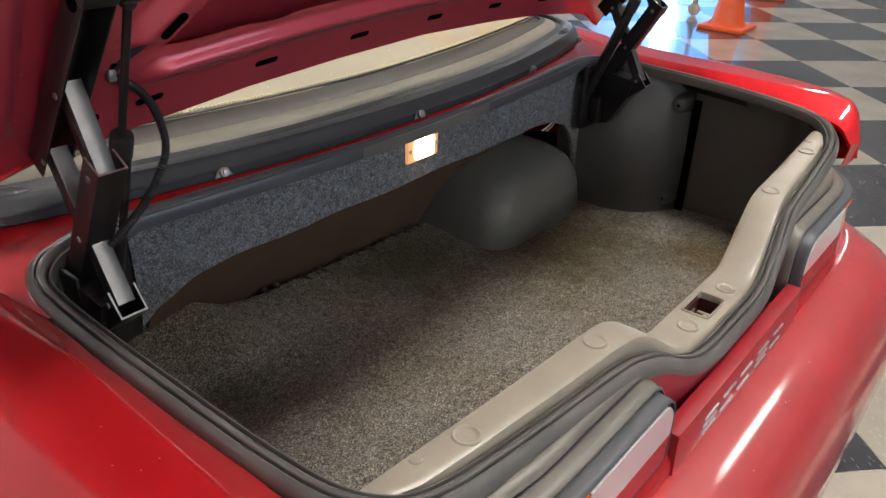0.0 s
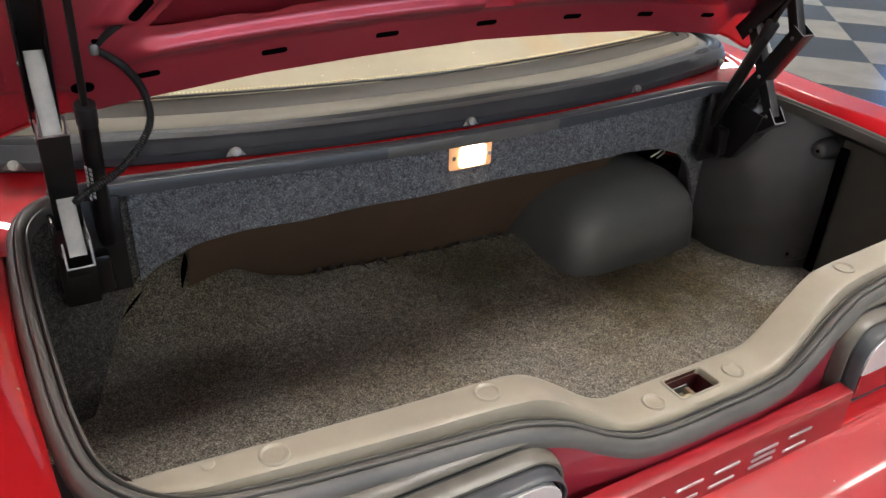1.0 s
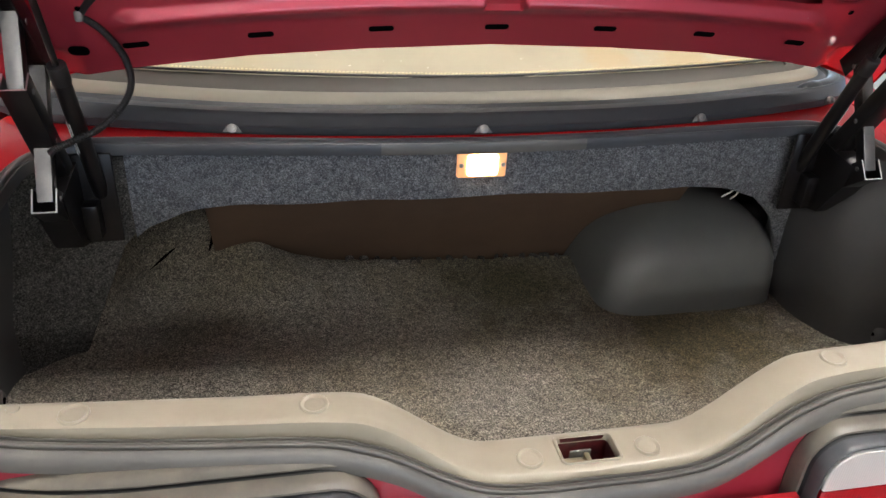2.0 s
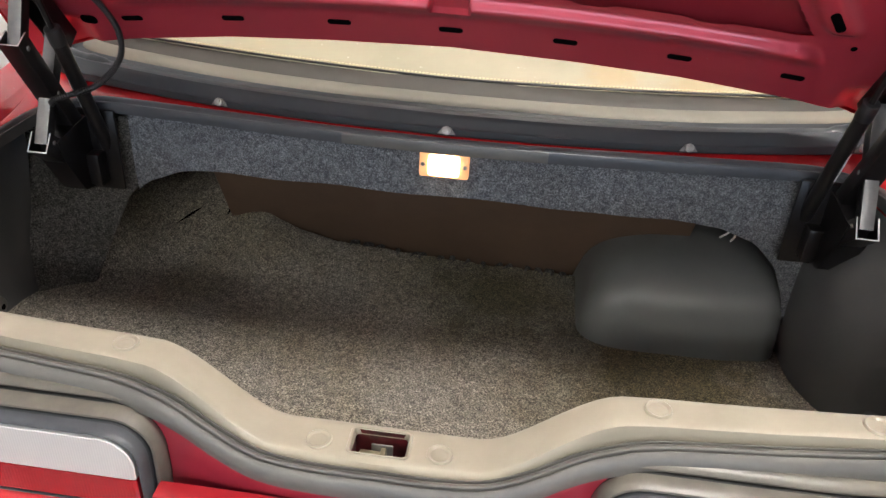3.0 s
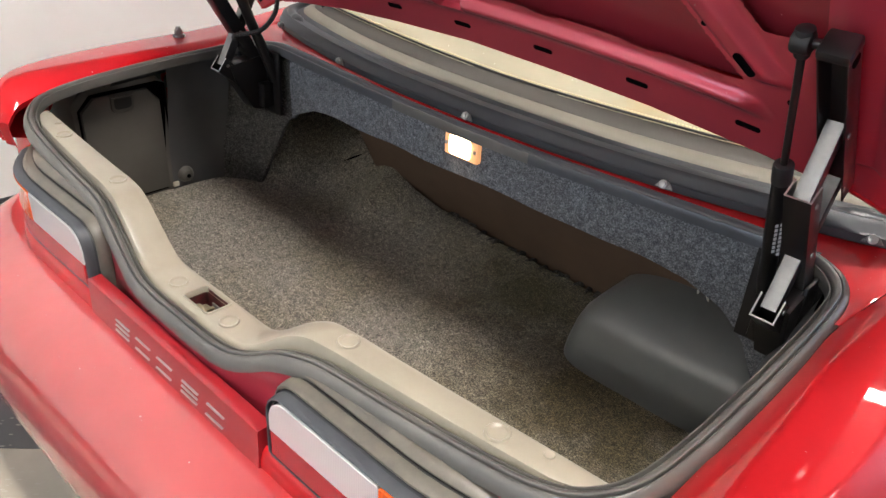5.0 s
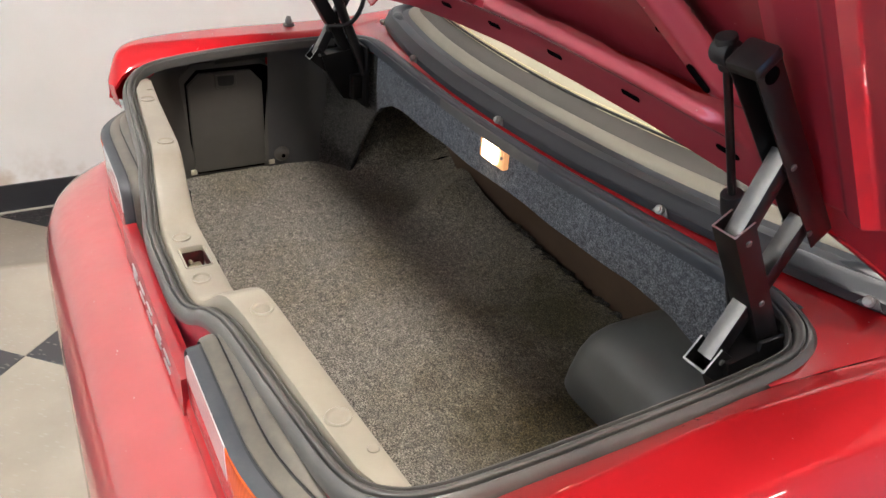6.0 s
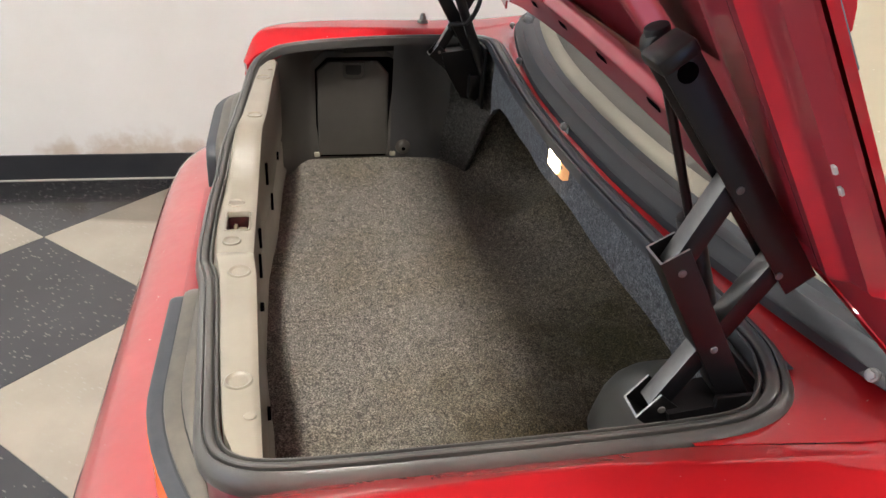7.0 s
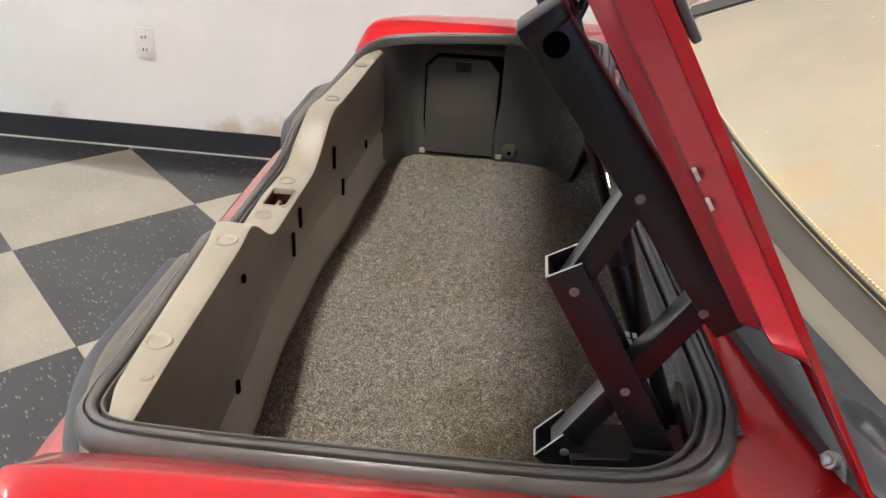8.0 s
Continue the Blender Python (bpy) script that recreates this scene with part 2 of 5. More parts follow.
def tile_material(name, base, fleck, dark):
    m = material(name, base, 0.2, 0.0, 0.25, 0.08)
    n, l, b = nodes_of(m)
    f = noise_node(m, 3.0, 6.0, 0.6)
    info = n.new("ShaderNodeObjectInfo")
    c = ramp(m, f, ((0.3, tuple(v * 0.86 for v in base)), (0.7, tuple(v * 1.12 for v in base))))
    c = mix(m, "MULTIPLY", c, ramp(m, info.outputs["Random"], ((0.0, (0.9, 0.9, 0.9)), (1.0, (1.08, 1.07, 1.05)))), 1.0)
    co = n.new("ShaderNodeTexCoord")
    v = n.new("ShaderNodeTexVoronoi")
    v.inputs["Scale"].default_value = 95.0
    mp = n.new("ShaderNodeMapping")
    mp.inputs["Scale"].default_value = (1.0, 0.30, 1.0)
    mp.inputs["Rotation"].default_value = (0, 0, 0.6)
    l.new(co.outputs["Object"], mp.inputs["Vector"])
    l.new(mp.outputs["Vector"], v.inputs["Vector"])
    gate = noise_node(m, 26.0, 2.0)
    k = n.new("ShaderNodeMath")
    k.operation = "SUBTRACT"
    l.new(v.outputs["Distance"], k.inputs[0])
    g2 = n.new("ShaderNodeMath")
    g2.operation = "MULTIPLY"
    g2.inputs[1].default_value = 0.40
    l.new(gate, g2.inputs[0])
    l.new(g2.outputs[0], k.inputs[1])
    c = mix(m, "MIX", fleck, c, ramp(m, k.outputs[0], ((dark, (0, 0, 0)), (dark + 0.03, (1, 1, 1)))))
    # darker strip along the wall
    geo = n.new("ShaderNodeNewGeometry")
    line = n.new("ShaderNodeVectorMath")
    line.operation = "DOT_PRODUCT"
    line.inputs[1].default_value = (1.0, -0.173, 0.0)
    l.new(geo.outputs["Position"], line.inputs[0])
    edge = n.new("ShaderNodeMapRange")
    edge.inputs[1].default_value, edge.inputs[2].default_value = -1.385, -1.355
    edge.inputs[3].default_value, edge.inputs[4].default_value = 1.0, 0.0
    l.new(line.outputs["Value"], edge.inputs[0])
    c = mix(m, "MIX", c, mix(m, "MULTIPLY", c, (0.60, 0.58, 0.57), 1.0), edge.outputs[0])
    colour(m, c)
    roughness(m, f, 0.13, 0.27)
    return m


TILE_DARK = tile_material("dark_vinyl_tile", (0.050, 0.050, 0.056), (0.155, 0.145, 0.138), -0.150)
TILE_LIGHT = tile_material("beige_vinyl_tile", (0.400, 0.360, 0.300), (0.430, 0.390, 0.330), -0.14)


def wall_material():
    m = material("white_wall_paint", (0.80, 0.785, 0.75), 0.55)
    f = noise_node(m, 2.2, 6.0, 0.6)
    c = ramp(m, f, ((0.3, (0.83, 0.815, 0.78)), (0.7, (0.90, 0.885, 0.86))))
    n, l, b = nodes_of(m)
    co = n.new("ShaderNodeTexCoord")
    sp = n.new("ShaderNodeSeparateXYZ")
    l.new(co.outputs["Object"], sp.inputs[0])
    hi = n.new("ShaderNodeMapRange")
    hi.inputs[1].default_value, hi.inputs[2].default_value = 0.10, 0.24
    hi.inputs[3].default_value, hi.inputs[4].default_value = 1.0, 0.0
    l.new(sp.outputs["Z"], hi.inputs[0])
    patch = noise_node(m, 1.7, 5.0, 0.65)
    k = n.new("ShaderNodeMath")
    k.operation = "MULTIPLY"
    l.new(ramp(m, patch, ((0.5, (0, 0, 0)), (0.62, (1, 1, 1)))), k.inputs[0])
    l.new(hi.outputs[0], k.inputs[1])
    c = mix(m, "MIX", c, (0.50, 0.40, 0.29), k.outputs[0])
    for at, size in (((-1.835, -0.60, 0.09), 0.085), ((-1.835, -0.45, 0.09), 0.075), ((-1.835, -0.76, 0.10), 0.050), ((-1.835, -0.31, 0.09), 0.060)):
        d = n.new("ShaderNodeVectorMath")
        d.operation = "DISTANCE"
        d.inputs[1].default_value = at
        l.new(co.outputs["Object"], d.inputs[0])
        q = n.new("ShaderNodeMath")
        q.operation = "MULTIPLY_ADD"
        l.new(noise_node(m, 14.0, 6.0, 0.7), q.inputs[0])
        q.inputs[1].default_value = size * 2.0
        l.new(d.outputs["Value"], q.inputs[2])
        c = mix(m, "MIX", (0.62, 0.52, 0.42), c, ramp(m, q.outputs[0], ((size * 1.5, (0.15, 0.15, 0.15)), (size * 2.4, (1, 1, 1)))))
    colour(m, c)
    bump(m, noise_node(m, 90.0, 3.0), 0.25, 0.001)
    return m


WALL = wall_material()
BASE = worn("black_rubber_base", (0.022, 0.023, 0.028), (0.034, 0.035, 0.040), 8, (0.3, 0.5))
GRIME = worn("pale_grime", (0.42, 0.39, 0.34), (0.55, 0.52, 0.46), 30, (0.7, 0.9))
CEIL = worn("ceiling_tile", (0.62, 0.61, 0.59), (0.70, 0.69, 0.67), 6, (0.8, 0.9))


FAR_WALL = worn("grey_wall_paint", (0.30, 0.30, 0.30), (0.36, 0.355, 0.35), 2, (0.5, 0.7))


# ---- helpers for meshes ----
def mesh_of(bm, name, mat, smooth=True):
    me = bpy.data.meshes.new(name)
    bmesh.ops.recalc_face_normals(bm, faces=bm.faces)
    bm.to_mesh(me)
    bm.free()
    if mat:
        me.materials.append(mat)
    if smooth:
        me.shade_smooth()
        me.set_sharp_from_angle(angle=radians(38))
    return me


def part(name, bm, mat, parent, label="", smooth=True):
    ob = new(name, mesh_of(bm, name, mat, smooth))
    ob.parent = parent
    if label:
        tagged(ob, label)
    return ob


def thing(name, label, category, at=(0, 0, 0), group="", kind=""):
    ob = new(name)
    ob.empty_display_size = 0.1
    ob.location = at
    return tagged(ob, label, category, group, kind)


def grid(rows, closed_u=False, closed_v=False, skip=None):
    """A sheet of quads over rows of points."""
    bm = bmesh.new()
    vs = [[bm.verts.new(p) for p in r] for r in rows]
    nr, nc = len(vs), len(vs[0])
    for i in range(nr if closed_u else nr - 1):
        for j in range(nc if closed_v else nc - 1):
            if skip and skip(i, j):
                continue
            a, b, c, d = vs[i][j], vs[(i + 1) % nr][j], vs[(i + 1) % nr][(j + 1) % nc], vs[i][(j + 1) % nc]
            if len({a, b, c, d}) == 4:
                bm.faces.new((a, b, c, d))
    return bm


def cap(bm, loop):
    bm.faces.new(loop)


def box(x0, x1, y0, y1, z0, z1, bevel=0.0, seg=2):
    bm = bmesh.new()
    bmesh.ops.create_cube(bm, size=1)
    for v in bm.verts:
        v.co = ((x0 + x1) / 2 + v.co.x * (x1 - x0), (y0 + y1) / 2 + v.co.y * (y1 - y0), (z0 + z1) / 2 + v.co.z * (z1 - z0))
    if bevel:
        bmesh.ops.bevel(bm, geom=bm.edges[:], offset=bevel, segments=seg, affect="EDGES", profile=0.5)
    return bm


def add(bm, other, m=None):
    """Joins another bmesh into bm."""
    me = bpy.data.meshes.new("t")
    if m is not None:
        other.transform(m)
    other.to_mesh(me)
    other.free()
    bm.from_mesh(me)
    bpy.data.meshes.remove(me)
    return bm


def between(p, q, up=(0, 0, 1)):
    """A frame at p with z towards q."""
    p, q = Vector(p), Vector(q)
    z = (q - p).normalized()
    x = Vector(up).cross(z)
    if x.length < 1e-4:
        x = Vector((1, 0, 0)).cross(z)
    x.normalize()
    y = z.cross(x)
    m = Matrix((x, y, z)).transposed().to_4x4()
    m.translation = p
    return m


def rod(p, q, r, r2=None, seg=16, bevel=0.0):
    bm = bmesh.new()
    L = (Vector(q) - Vector(p)).length
    bmesh.ops.create_cone(bm, cap_ends=True, segments=seg, radius1=r, radius2=r if r2 is None else r2, depth=L)
    if bevel:
        ring = [e for e in bm.edges if abs(e.verts[0].co.z - e.verts[1].co.z) < 1e-6]
        bmesh.ops.bevel(bm, geom=ring, offset=bevel, segments=2, affect="EDGES", profile=0.5)
    bm.transform(between(p, q) @ Matrix.Translation((0, 0, L / 2)))
    return bm


def spline(pts, n):
    """Points along a smooth curve through pts."""
    P = [Vector(p) for p in pts]
    P = [P[0] * 2 - P[1]] + P + [P[-1] * 2 - P[-2]]
    out, m = [], len(P) - 3
    for k in range(n + 1):
        t = k / n * m
        i = min(int(t), m - 1)
        f = t - i
        a, b, c, d = P[i:i + 4]
        out.append(0.5 * (2 * b + (c - a) * f + (2 * a - 5 * b + 4 * c - d) * f * f + (3 * b - a - 3 * c + d) * f ** 3))
    return out


def tube(pts, r, seg=10, rfun=None):
    rows = []
    for i, p in enumerate(pts):
        t = (pts[min(i + 1, len(pts) - 1)] - pts[max(i - 1, 0)]).normalized()
        u = t.cross(Vector((0.3, 0.2, 1))).normalized()
        w = t.cross(u)
        rr = rfun(i) if rfun else r
        rows.append([p + (u * math.cos(a) + w * math.sin(a)) * rr for a in [2 * math.pi * k / seg for k in range(seg)]])
    bm = grid(rows, closed_v=True)
    bm.verts.ensure_lookup_table()
    cap(bm, [bm.verts[k] for k in range(seg)])
    cap(bm, [bm.verts[len(bm.verts) - seg + k] for k in range(seg)])
    return bm


def lerp(a, b, f):
    return a + (b - a) * f


def step(a, b, v):
    t = min(max((v - a) / (b - a), 0), 1)
    return t * t * (3 - 2 * t)


def table(pairs, v):
    """Straight-line look-up in (v, value) pairs."""
    if v <= pairs[0][0]:
        return pairs[0][1]
    for (a, p), (b, q) in zip(pairs, pairs[1:]):
        if v <= b:
            return lerp(p, q, (v - a) / (b - a))
    return pairs[-1][1]


def plate(outline, thick, bevel=0.0):
    """An upright prism: outline in x and y, thick along z."""
    bm = bmesh.new()
    f = bm.faces.new([bm.verts.new((x, y, 0)) for x, y in outline])
    r = bmesh.ops.extrude_face_region(bm, geom=[f])
    for v in r["geom"]:
        if isinstance(v, bmesh.types.BMVert):
            v.co.z += thick
    if bevel:
        top = [e for e in bm.edges if e.verts[0].co.z > thick / 2 and e.verts[1].co.z > thick / 2]
        bmesh.ops.bevel(bm, geom=top, offset=bevel, segments=2, affect="EDGES", profile=0.5)
    return bm


def rounded(x0, x1, y0, y1, r, seg=5):
    """A rounded rectangle; r may be four radii from (x0, y0) round anticlockwise."""
    rs = r if isinstance(r, (tuple, list)) else (r,) * 4
    out = []
    for (cx, cy, a0), q in zip(((x0, y0, 180), (x1, y0, 270), (x1, y1, 0), (x0, y1, 90)), rs):
        q = max(q, 1e-4)
        ox, oy = (cx + q if cx == x0 else cx - q), (cy + q if cy == y0 else cy - q)
        for k in range(seg + 1):
            a = radians(a0 + 90 * k / seg)
            out.append((ox + q * math.cos(a), oy + q * math.sin(a)))
    return out


# ---- the shop ----
WALL_X = -1.835


def slab(name, label, x0, x1, y0, y1, z0, z1, mat, category="wall"):
    ob = new(name, mesh_of(box(x0, x1, y0, y1, z0, z1), name, mat, False))
    return tagged(ob, label, category, kind="structure")


X1, Y0, Y1 = 11.0, -9.0, 13.0
slab("wall_west", "white painted wall with water stains above a black base", WALL_X - 0.55, WALL_X, Y0, Y1, 0, CEILING, WALL)
for n, (y0, y1, z0, z1) in enumerate(((Y0, 3.7, 0, CEILING), (6.2, Y1, 0, CEILING), (3.7, 6.2, 0, 0.45), (3.7, 6.2, 2.1, CEILING))):
    slab("wall_east", "grey painted shop wall round a window", X1, X1 + 0.15, y0, y1, z0, z1, FAR_WALL)
tagged(new("backdrop", mesh_of(box(X1 + 0.3, X1 + 0.35, 3.2, 6.7, 0, 2.6), "backdrop", glow("blue_daylight", (0.16, 0.42, 1.0), 4.0), False)),
       "bright blue daylight outside the side window", "sky", kind="structure")
for y, z in ((4.96, 1.25), (5.07, 1.78)):
    w = thing("work_light", "round bluish white work light on the far wall", "lamp", (X1 + 0.29, y, z), "work lights")
    part("reflector", rod((0, 0, 0), (-0.06, 0, 0), 0.10, 0.16, 28), PLATE, w)
    part("bulb_face", rod((-0.061, 0, 0), (-0.066, 0, 0), 0.15, None, 28), glow("work_light_glow", (0.45, 0.70, 1.0), 45.0), w, "glowing bluish face")
slab("wall_south_low", "grey painted shop wall under a wide window", WALL_X, X1, Y0 - 0.15, Y0, 0, 0.5, FAR_WALL)
slab("wall_south_high", "grey painted shop wall over a wide window", WALL_X, X1, Y0 - 0.15, Y0, 2.8, CEILING, FAR_WALL)
slab("wall_south_end", "grey painted shop wall beside a wide window", 5.0, X1, Y0 - 0.15, Y0, 0.5, 2.8, FAR_WALL)
tagged(new("backdrop", mesh_of(box(WALL_X - 0.5, 5.5, Y0 - 0.55, Y0 - 0.5, -0.2, 3.4), "backdrop", glow("cool_daylight", (0.64, 0.78, 1.0), 3.0), False)),
       "cool daylight outside the wide shop window", "sky", kind="structure")
slab("wall_north_low", "grey painted wall under the bright shop window", WALL_X, X1, Y1, Y1 + 0.15, 0, 0.3, FAR_WALL)
slab("wall_north_high", "grey painted wall over the bright shop window", WALL_X, X1, Y1, Y1 + 0.15, 2.9, CEILING, FAR_WALL)
slab("wall_north_end", "grey painted wall beside the bright shop window", WALL_X, 4.0, Y1, Y1 + 0.15, 0.3, 2.9, FAR_WALL)
slab("ceiling", "pale ceiling of the shop", WALL_X - 0.15, X1 + 0.15, Y0 - 0.15, Y1 + 0.15, CEILING, CEILING + 0.1, CEIL, "ceiling")
slab("baseboard", "black rubber cove base along the white wall", WALL_X, WALL_X + 0.008, Y0, Y1, 0, 0.10, BASE, "baseboard")
tagged(new("backdrop", mesh_of(box(4.0, X1, Y1 + 0.5, Y1 + 0.55, -0.5, 3.5), "backdrop", glow("daylight", (0.55, 0.75, 1.0), 7.5), False)),
       "bright bluish daylight outside the shop window", "sky", kind="structure")

# ceiling lights
BRIGHT = [(0.92, -0.42)]
REAR = [(-1.15, -5.3), (1.15, -5.3)]
DIM = [(4.0, -1.25)]
# (8.2, 1.6) is an unseen light added to brighten the right-hand floor
WEAKER = [(0.3, 4.3), (8.2, 1.6), (5.6, 4.3), (3.0, 9.5)]


def ceiling_light(diffuser):
    t = thing("ceiling_light", "long white ceiling light with a glowing diffuser", "lamp", (0, 0, 0), "ceiling lights")
    part("frame", box(-0.62, 0.62, -0.145, 0.145, 0.02, 0.08, 0.006), PLATE, t)
    part("diffuser", box(-0.60, 0.60, -0.12, 0.12, 0.0, 0.019), diffuser, t, "glowing white diffuser")
    return t


for spots, strength in ((BRIGHT, PANEL_GLOW), (REAR, PANEL_GLOW * 0.64), (WEAKER, PANEL_GLOW * 0.54), (DIM, PANEL_GLOW * 0.09)):
    first_light = ceiling_light(glow("light_diffuser", (1.0, 0.95, 0.88), strength))
    first_light.location = (*spots[0], CEILING - 0.085)
    for x, y in spots[1:]:
        copy_thing(first_light, pose(x, y, CEILING - 0.085))

slab("trim", "pale grime line where the floor meets the base", WALL_X + 0.009, WALL_X + 0.020, Y0, Y1, -0.004, 0.003, GRIME, "trim")

# wall socket
socket = thing("wall_outlet", "white duplex wall outlet with its cover plate", "outlet", (WALL_X, -1.09, 0.443))
part("cover_plate", box(0.0005, 0.012, -0.037, 0.037, -0.06, 0.06, 0.005), PLATE, socket)
for dz in (-0.024, 0.024):
    r = part("receptacle", box(0.0122, 0.0150, -0.017, 0.017, dz - 0.014, dz + 0.014, 0.001), PLATE, socket)
    for dy, hz in ((-0.007, 0.005), (0.007, 0.005)):
        part("slot", box(0.0151, 0.0156, dy - 0.0022, dy + 0.0022, dz - hz, dz + hz), HOLE, r)

# cones
cone = thing("traffic_cone", "orange plastic traffic cone on the tiled floor", "cone", (5.42, 1.95, 0), "traffic cones")
part("base", box(-0.18, 0.18, -0.18, 0.18, 0, 0.035, 0.012), ORANGE, cone)
rows = []
for z, r in ((0.034, 0.150), (0.06, 0.128), (0.30, 0.085), (0.50, 0.052), (0.68, 0.028), (0.70, 0.020)):
    rows.append([(r * math.cos(a), r * math.sin(a), z) for a in [2 * math.pi * k / 28 for k in range(28)]])
part("cone_body", grid(rows, closed_v=True), ORANGE, cone)
copy_thing(cone, pose(7.15, 2.24, 0, 0, 0, 20))

# rolling stand behind the cone
stand = thing("rolling_stand", "pale rolling stand on two beige casters", "stand", (0, 0, 0))
part("rail", box(5.66, 5.72, 2.30, 3.10, 0.420, 0.460, 0.008), PLATE, stand, "pale base rail")
for y in (2.35, 3.02):
    part("leg", rod((5.69, y, 0.150), (5.69, y, 0.425), 0.018, None, 16, 0.003), PLATE, stand)
    c = part("caster", rod((5.675, y, 0.055), (5.705, y, 0.055), 0.052, None, 22, 0.010), CASTER, stand, "beige caster wheel")
    part("fork", box(5.665, 5.715, y - 0.016, y + 0.016, 0.100, 0.155, 0.006), CASTER, c)

lever = thing("pry_bar", "short red handled bar lying on the tiles", "tool", (5.62, 2.66, 0.012))
part("bar", rod((0, -0.09, 0), (0, 0.09, 0), 0.011, None, 14, 0.003), ORANGE, lever)

# ---- the car ----
car = thing("car", "dark red convertible car with its carpeted trunk standing open", "car")


def both(name, make, mat, label="", parent=None):
    """A part on the right side, and its mirror image on the left."""
    out = []
    for s in (1, -1):
        bm = make()
        if s < 0:
            bm.transform(Matrix.Diagonal((-1, 1, 1, 1)))
            bmesh.ops.reverse_faces(bm, faces=bm.faces[:])
        out.append(part(name, bm, mat, parent or car, label))
    return out


# the crest of the opening's seal, from the rear middle to the front middle
SEAL = [(0.0, -0.041, 0.735), (0.06, -0.041, 0.735), (0.115, -0.038, 0.739), (0.16, -0.031, 0.755), (0.20, -0.025, 0.778),
        (0.235, -0.019, 0.790), (0.28, -0.012, 0.797), (0.40, -0.003, 0.802), (0.50, 0.005, 0.808), (0.56, 0.011, 0.816),
        (0.602, 0.025, 0.827), (0.634, 0.060, 0.841), (0.647, 0.125, 0.850), (0.653, 0.22, 0.857), (0.656, 0.32, 0.862),
        (0.655, 0.42, 0.865), (0.649, 0.482, 0.868), (0.626, 0.520, 0.872), (0.588, 0.537, 0.876), (0.55, 0.541, 0.879),
        (0.45, 0.533, 0.880), (0.30, 0.520, 0.880), (0.15, 0.511, 0.879), (0.0, 0.508, 0.878)]
half = spline(SEAL, 110)
half[0].x = half[-1].x = 0.0
LOOP = half + [Vector((-p.x, p.y, p.z)) for p in reversed(half[1:-1])]


def offset_ring(o, u):
    """The seal's loop moved outwards by o and up by u."""
    out, n = [], len(LOOP)
    for i, p in enumerate(LOOP):
        t = (LOOP[(i + 1) % n] - LOOP[i - 1])
        w = Vector((t.y, -t.x, 0)).normalized()
        k = lerp(lerp(0.74, 0.72, step(0.0, 0.07, p.y)), 1.0, step(0.48, 0.53, p.y)) if abs(o) < 0.03 else 1.0
        if 0 < o < 0.03:
            k *= lerp(0.74, 1.0, step(-0.01, 0.06, p.y))
        out.append(p + w * o * k + Vector((0, 0, u)))
    return out


def sweep_seal(profile):
    rings = [offset_ring(o, u) for o, u in profile]
    return grid([[r[i] for r in rings] for i in range(len(LOOP))], closed_u=True, closed_v=True)


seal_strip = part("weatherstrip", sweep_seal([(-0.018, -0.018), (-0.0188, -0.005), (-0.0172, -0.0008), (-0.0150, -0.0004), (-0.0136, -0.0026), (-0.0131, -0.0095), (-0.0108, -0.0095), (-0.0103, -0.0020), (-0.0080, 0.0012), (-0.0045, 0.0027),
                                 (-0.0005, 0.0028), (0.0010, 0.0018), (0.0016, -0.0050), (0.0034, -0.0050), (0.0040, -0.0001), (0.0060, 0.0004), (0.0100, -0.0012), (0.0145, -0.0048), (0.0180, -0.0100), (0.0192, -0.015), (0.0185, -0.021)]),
     RUBBER, car, "double-lipped grey rubber weatherstrip, front and sides darkened for shade")
seal_strip.data.materials.append(SEAL_SHADE)
# the front run takes darker slate, the lid's shade put into its colour
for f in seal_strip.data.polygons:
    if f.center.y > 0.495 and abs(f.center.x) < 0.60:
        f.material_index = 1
GUTTER = [p for p in zip(offset_ring(-0.016, -0.015), offset_ring(0.016, -0.015), offset_ring(0.040, -0.045)) if p[0].y > 0.20]
GUTTER.sort(key=lambda r: math.atan2(r[0].x, r[0].y - 0.20))
part("drain_gutter", grid(GUTTER), BLACK, car, "dark drain channel under the seal")

# quarter panels
INNER = [(0.640, -0.004, 0.800), (0.653, 0.024, 0.826), (0.658, 0.07, 0.838), (0.662, 0.13, 0.846), (0.668, 0.22, 0.853), (0.670, 0.32, 0.857),
         (0.670, 0.42, 0.860), (0.690, 0.54, 0.869), (0.700, 0.61, 0.878), (0.728, 0.72, 0.886), (0.762, 0.9, 0.89), (0.765, 1.5, 0.89)]
OUTER = [(0.690, -0.010, 0.800), (0.722, 0.016, 0.842), (0.750, 0.055, 0.857), (0.779, 0.13, 0.862), (0.792, 0.22, 0.865), (0.797, 0.32, 0.868),
         (0.801, 0.42, 0.870), (0.806, 0.54, 0.873), (0.809, 0.62, 0.876), (0.812, 0.72, 0.879), (0.816, 0.9, 0.882), (0.818, 1.5, 0.885)]


CREASE = [(0.670, -0.012, 0.798), (0.694, 0.014, 0.848), (0.703, 0.048, 0.864), (0.700, 0.13, 0.869), (0.697, 0.22, 0.871), (0.693, 0.32, 0.8725),
          (0.699, 0.42, 0.8705), (0.709, 0.54, 0.8725), (0.720, 0.61, 0.8795), (0.746, 0.72, 0.888), (0.774, 0.9, 0.891), (0.776, 1.5, 0.891)]


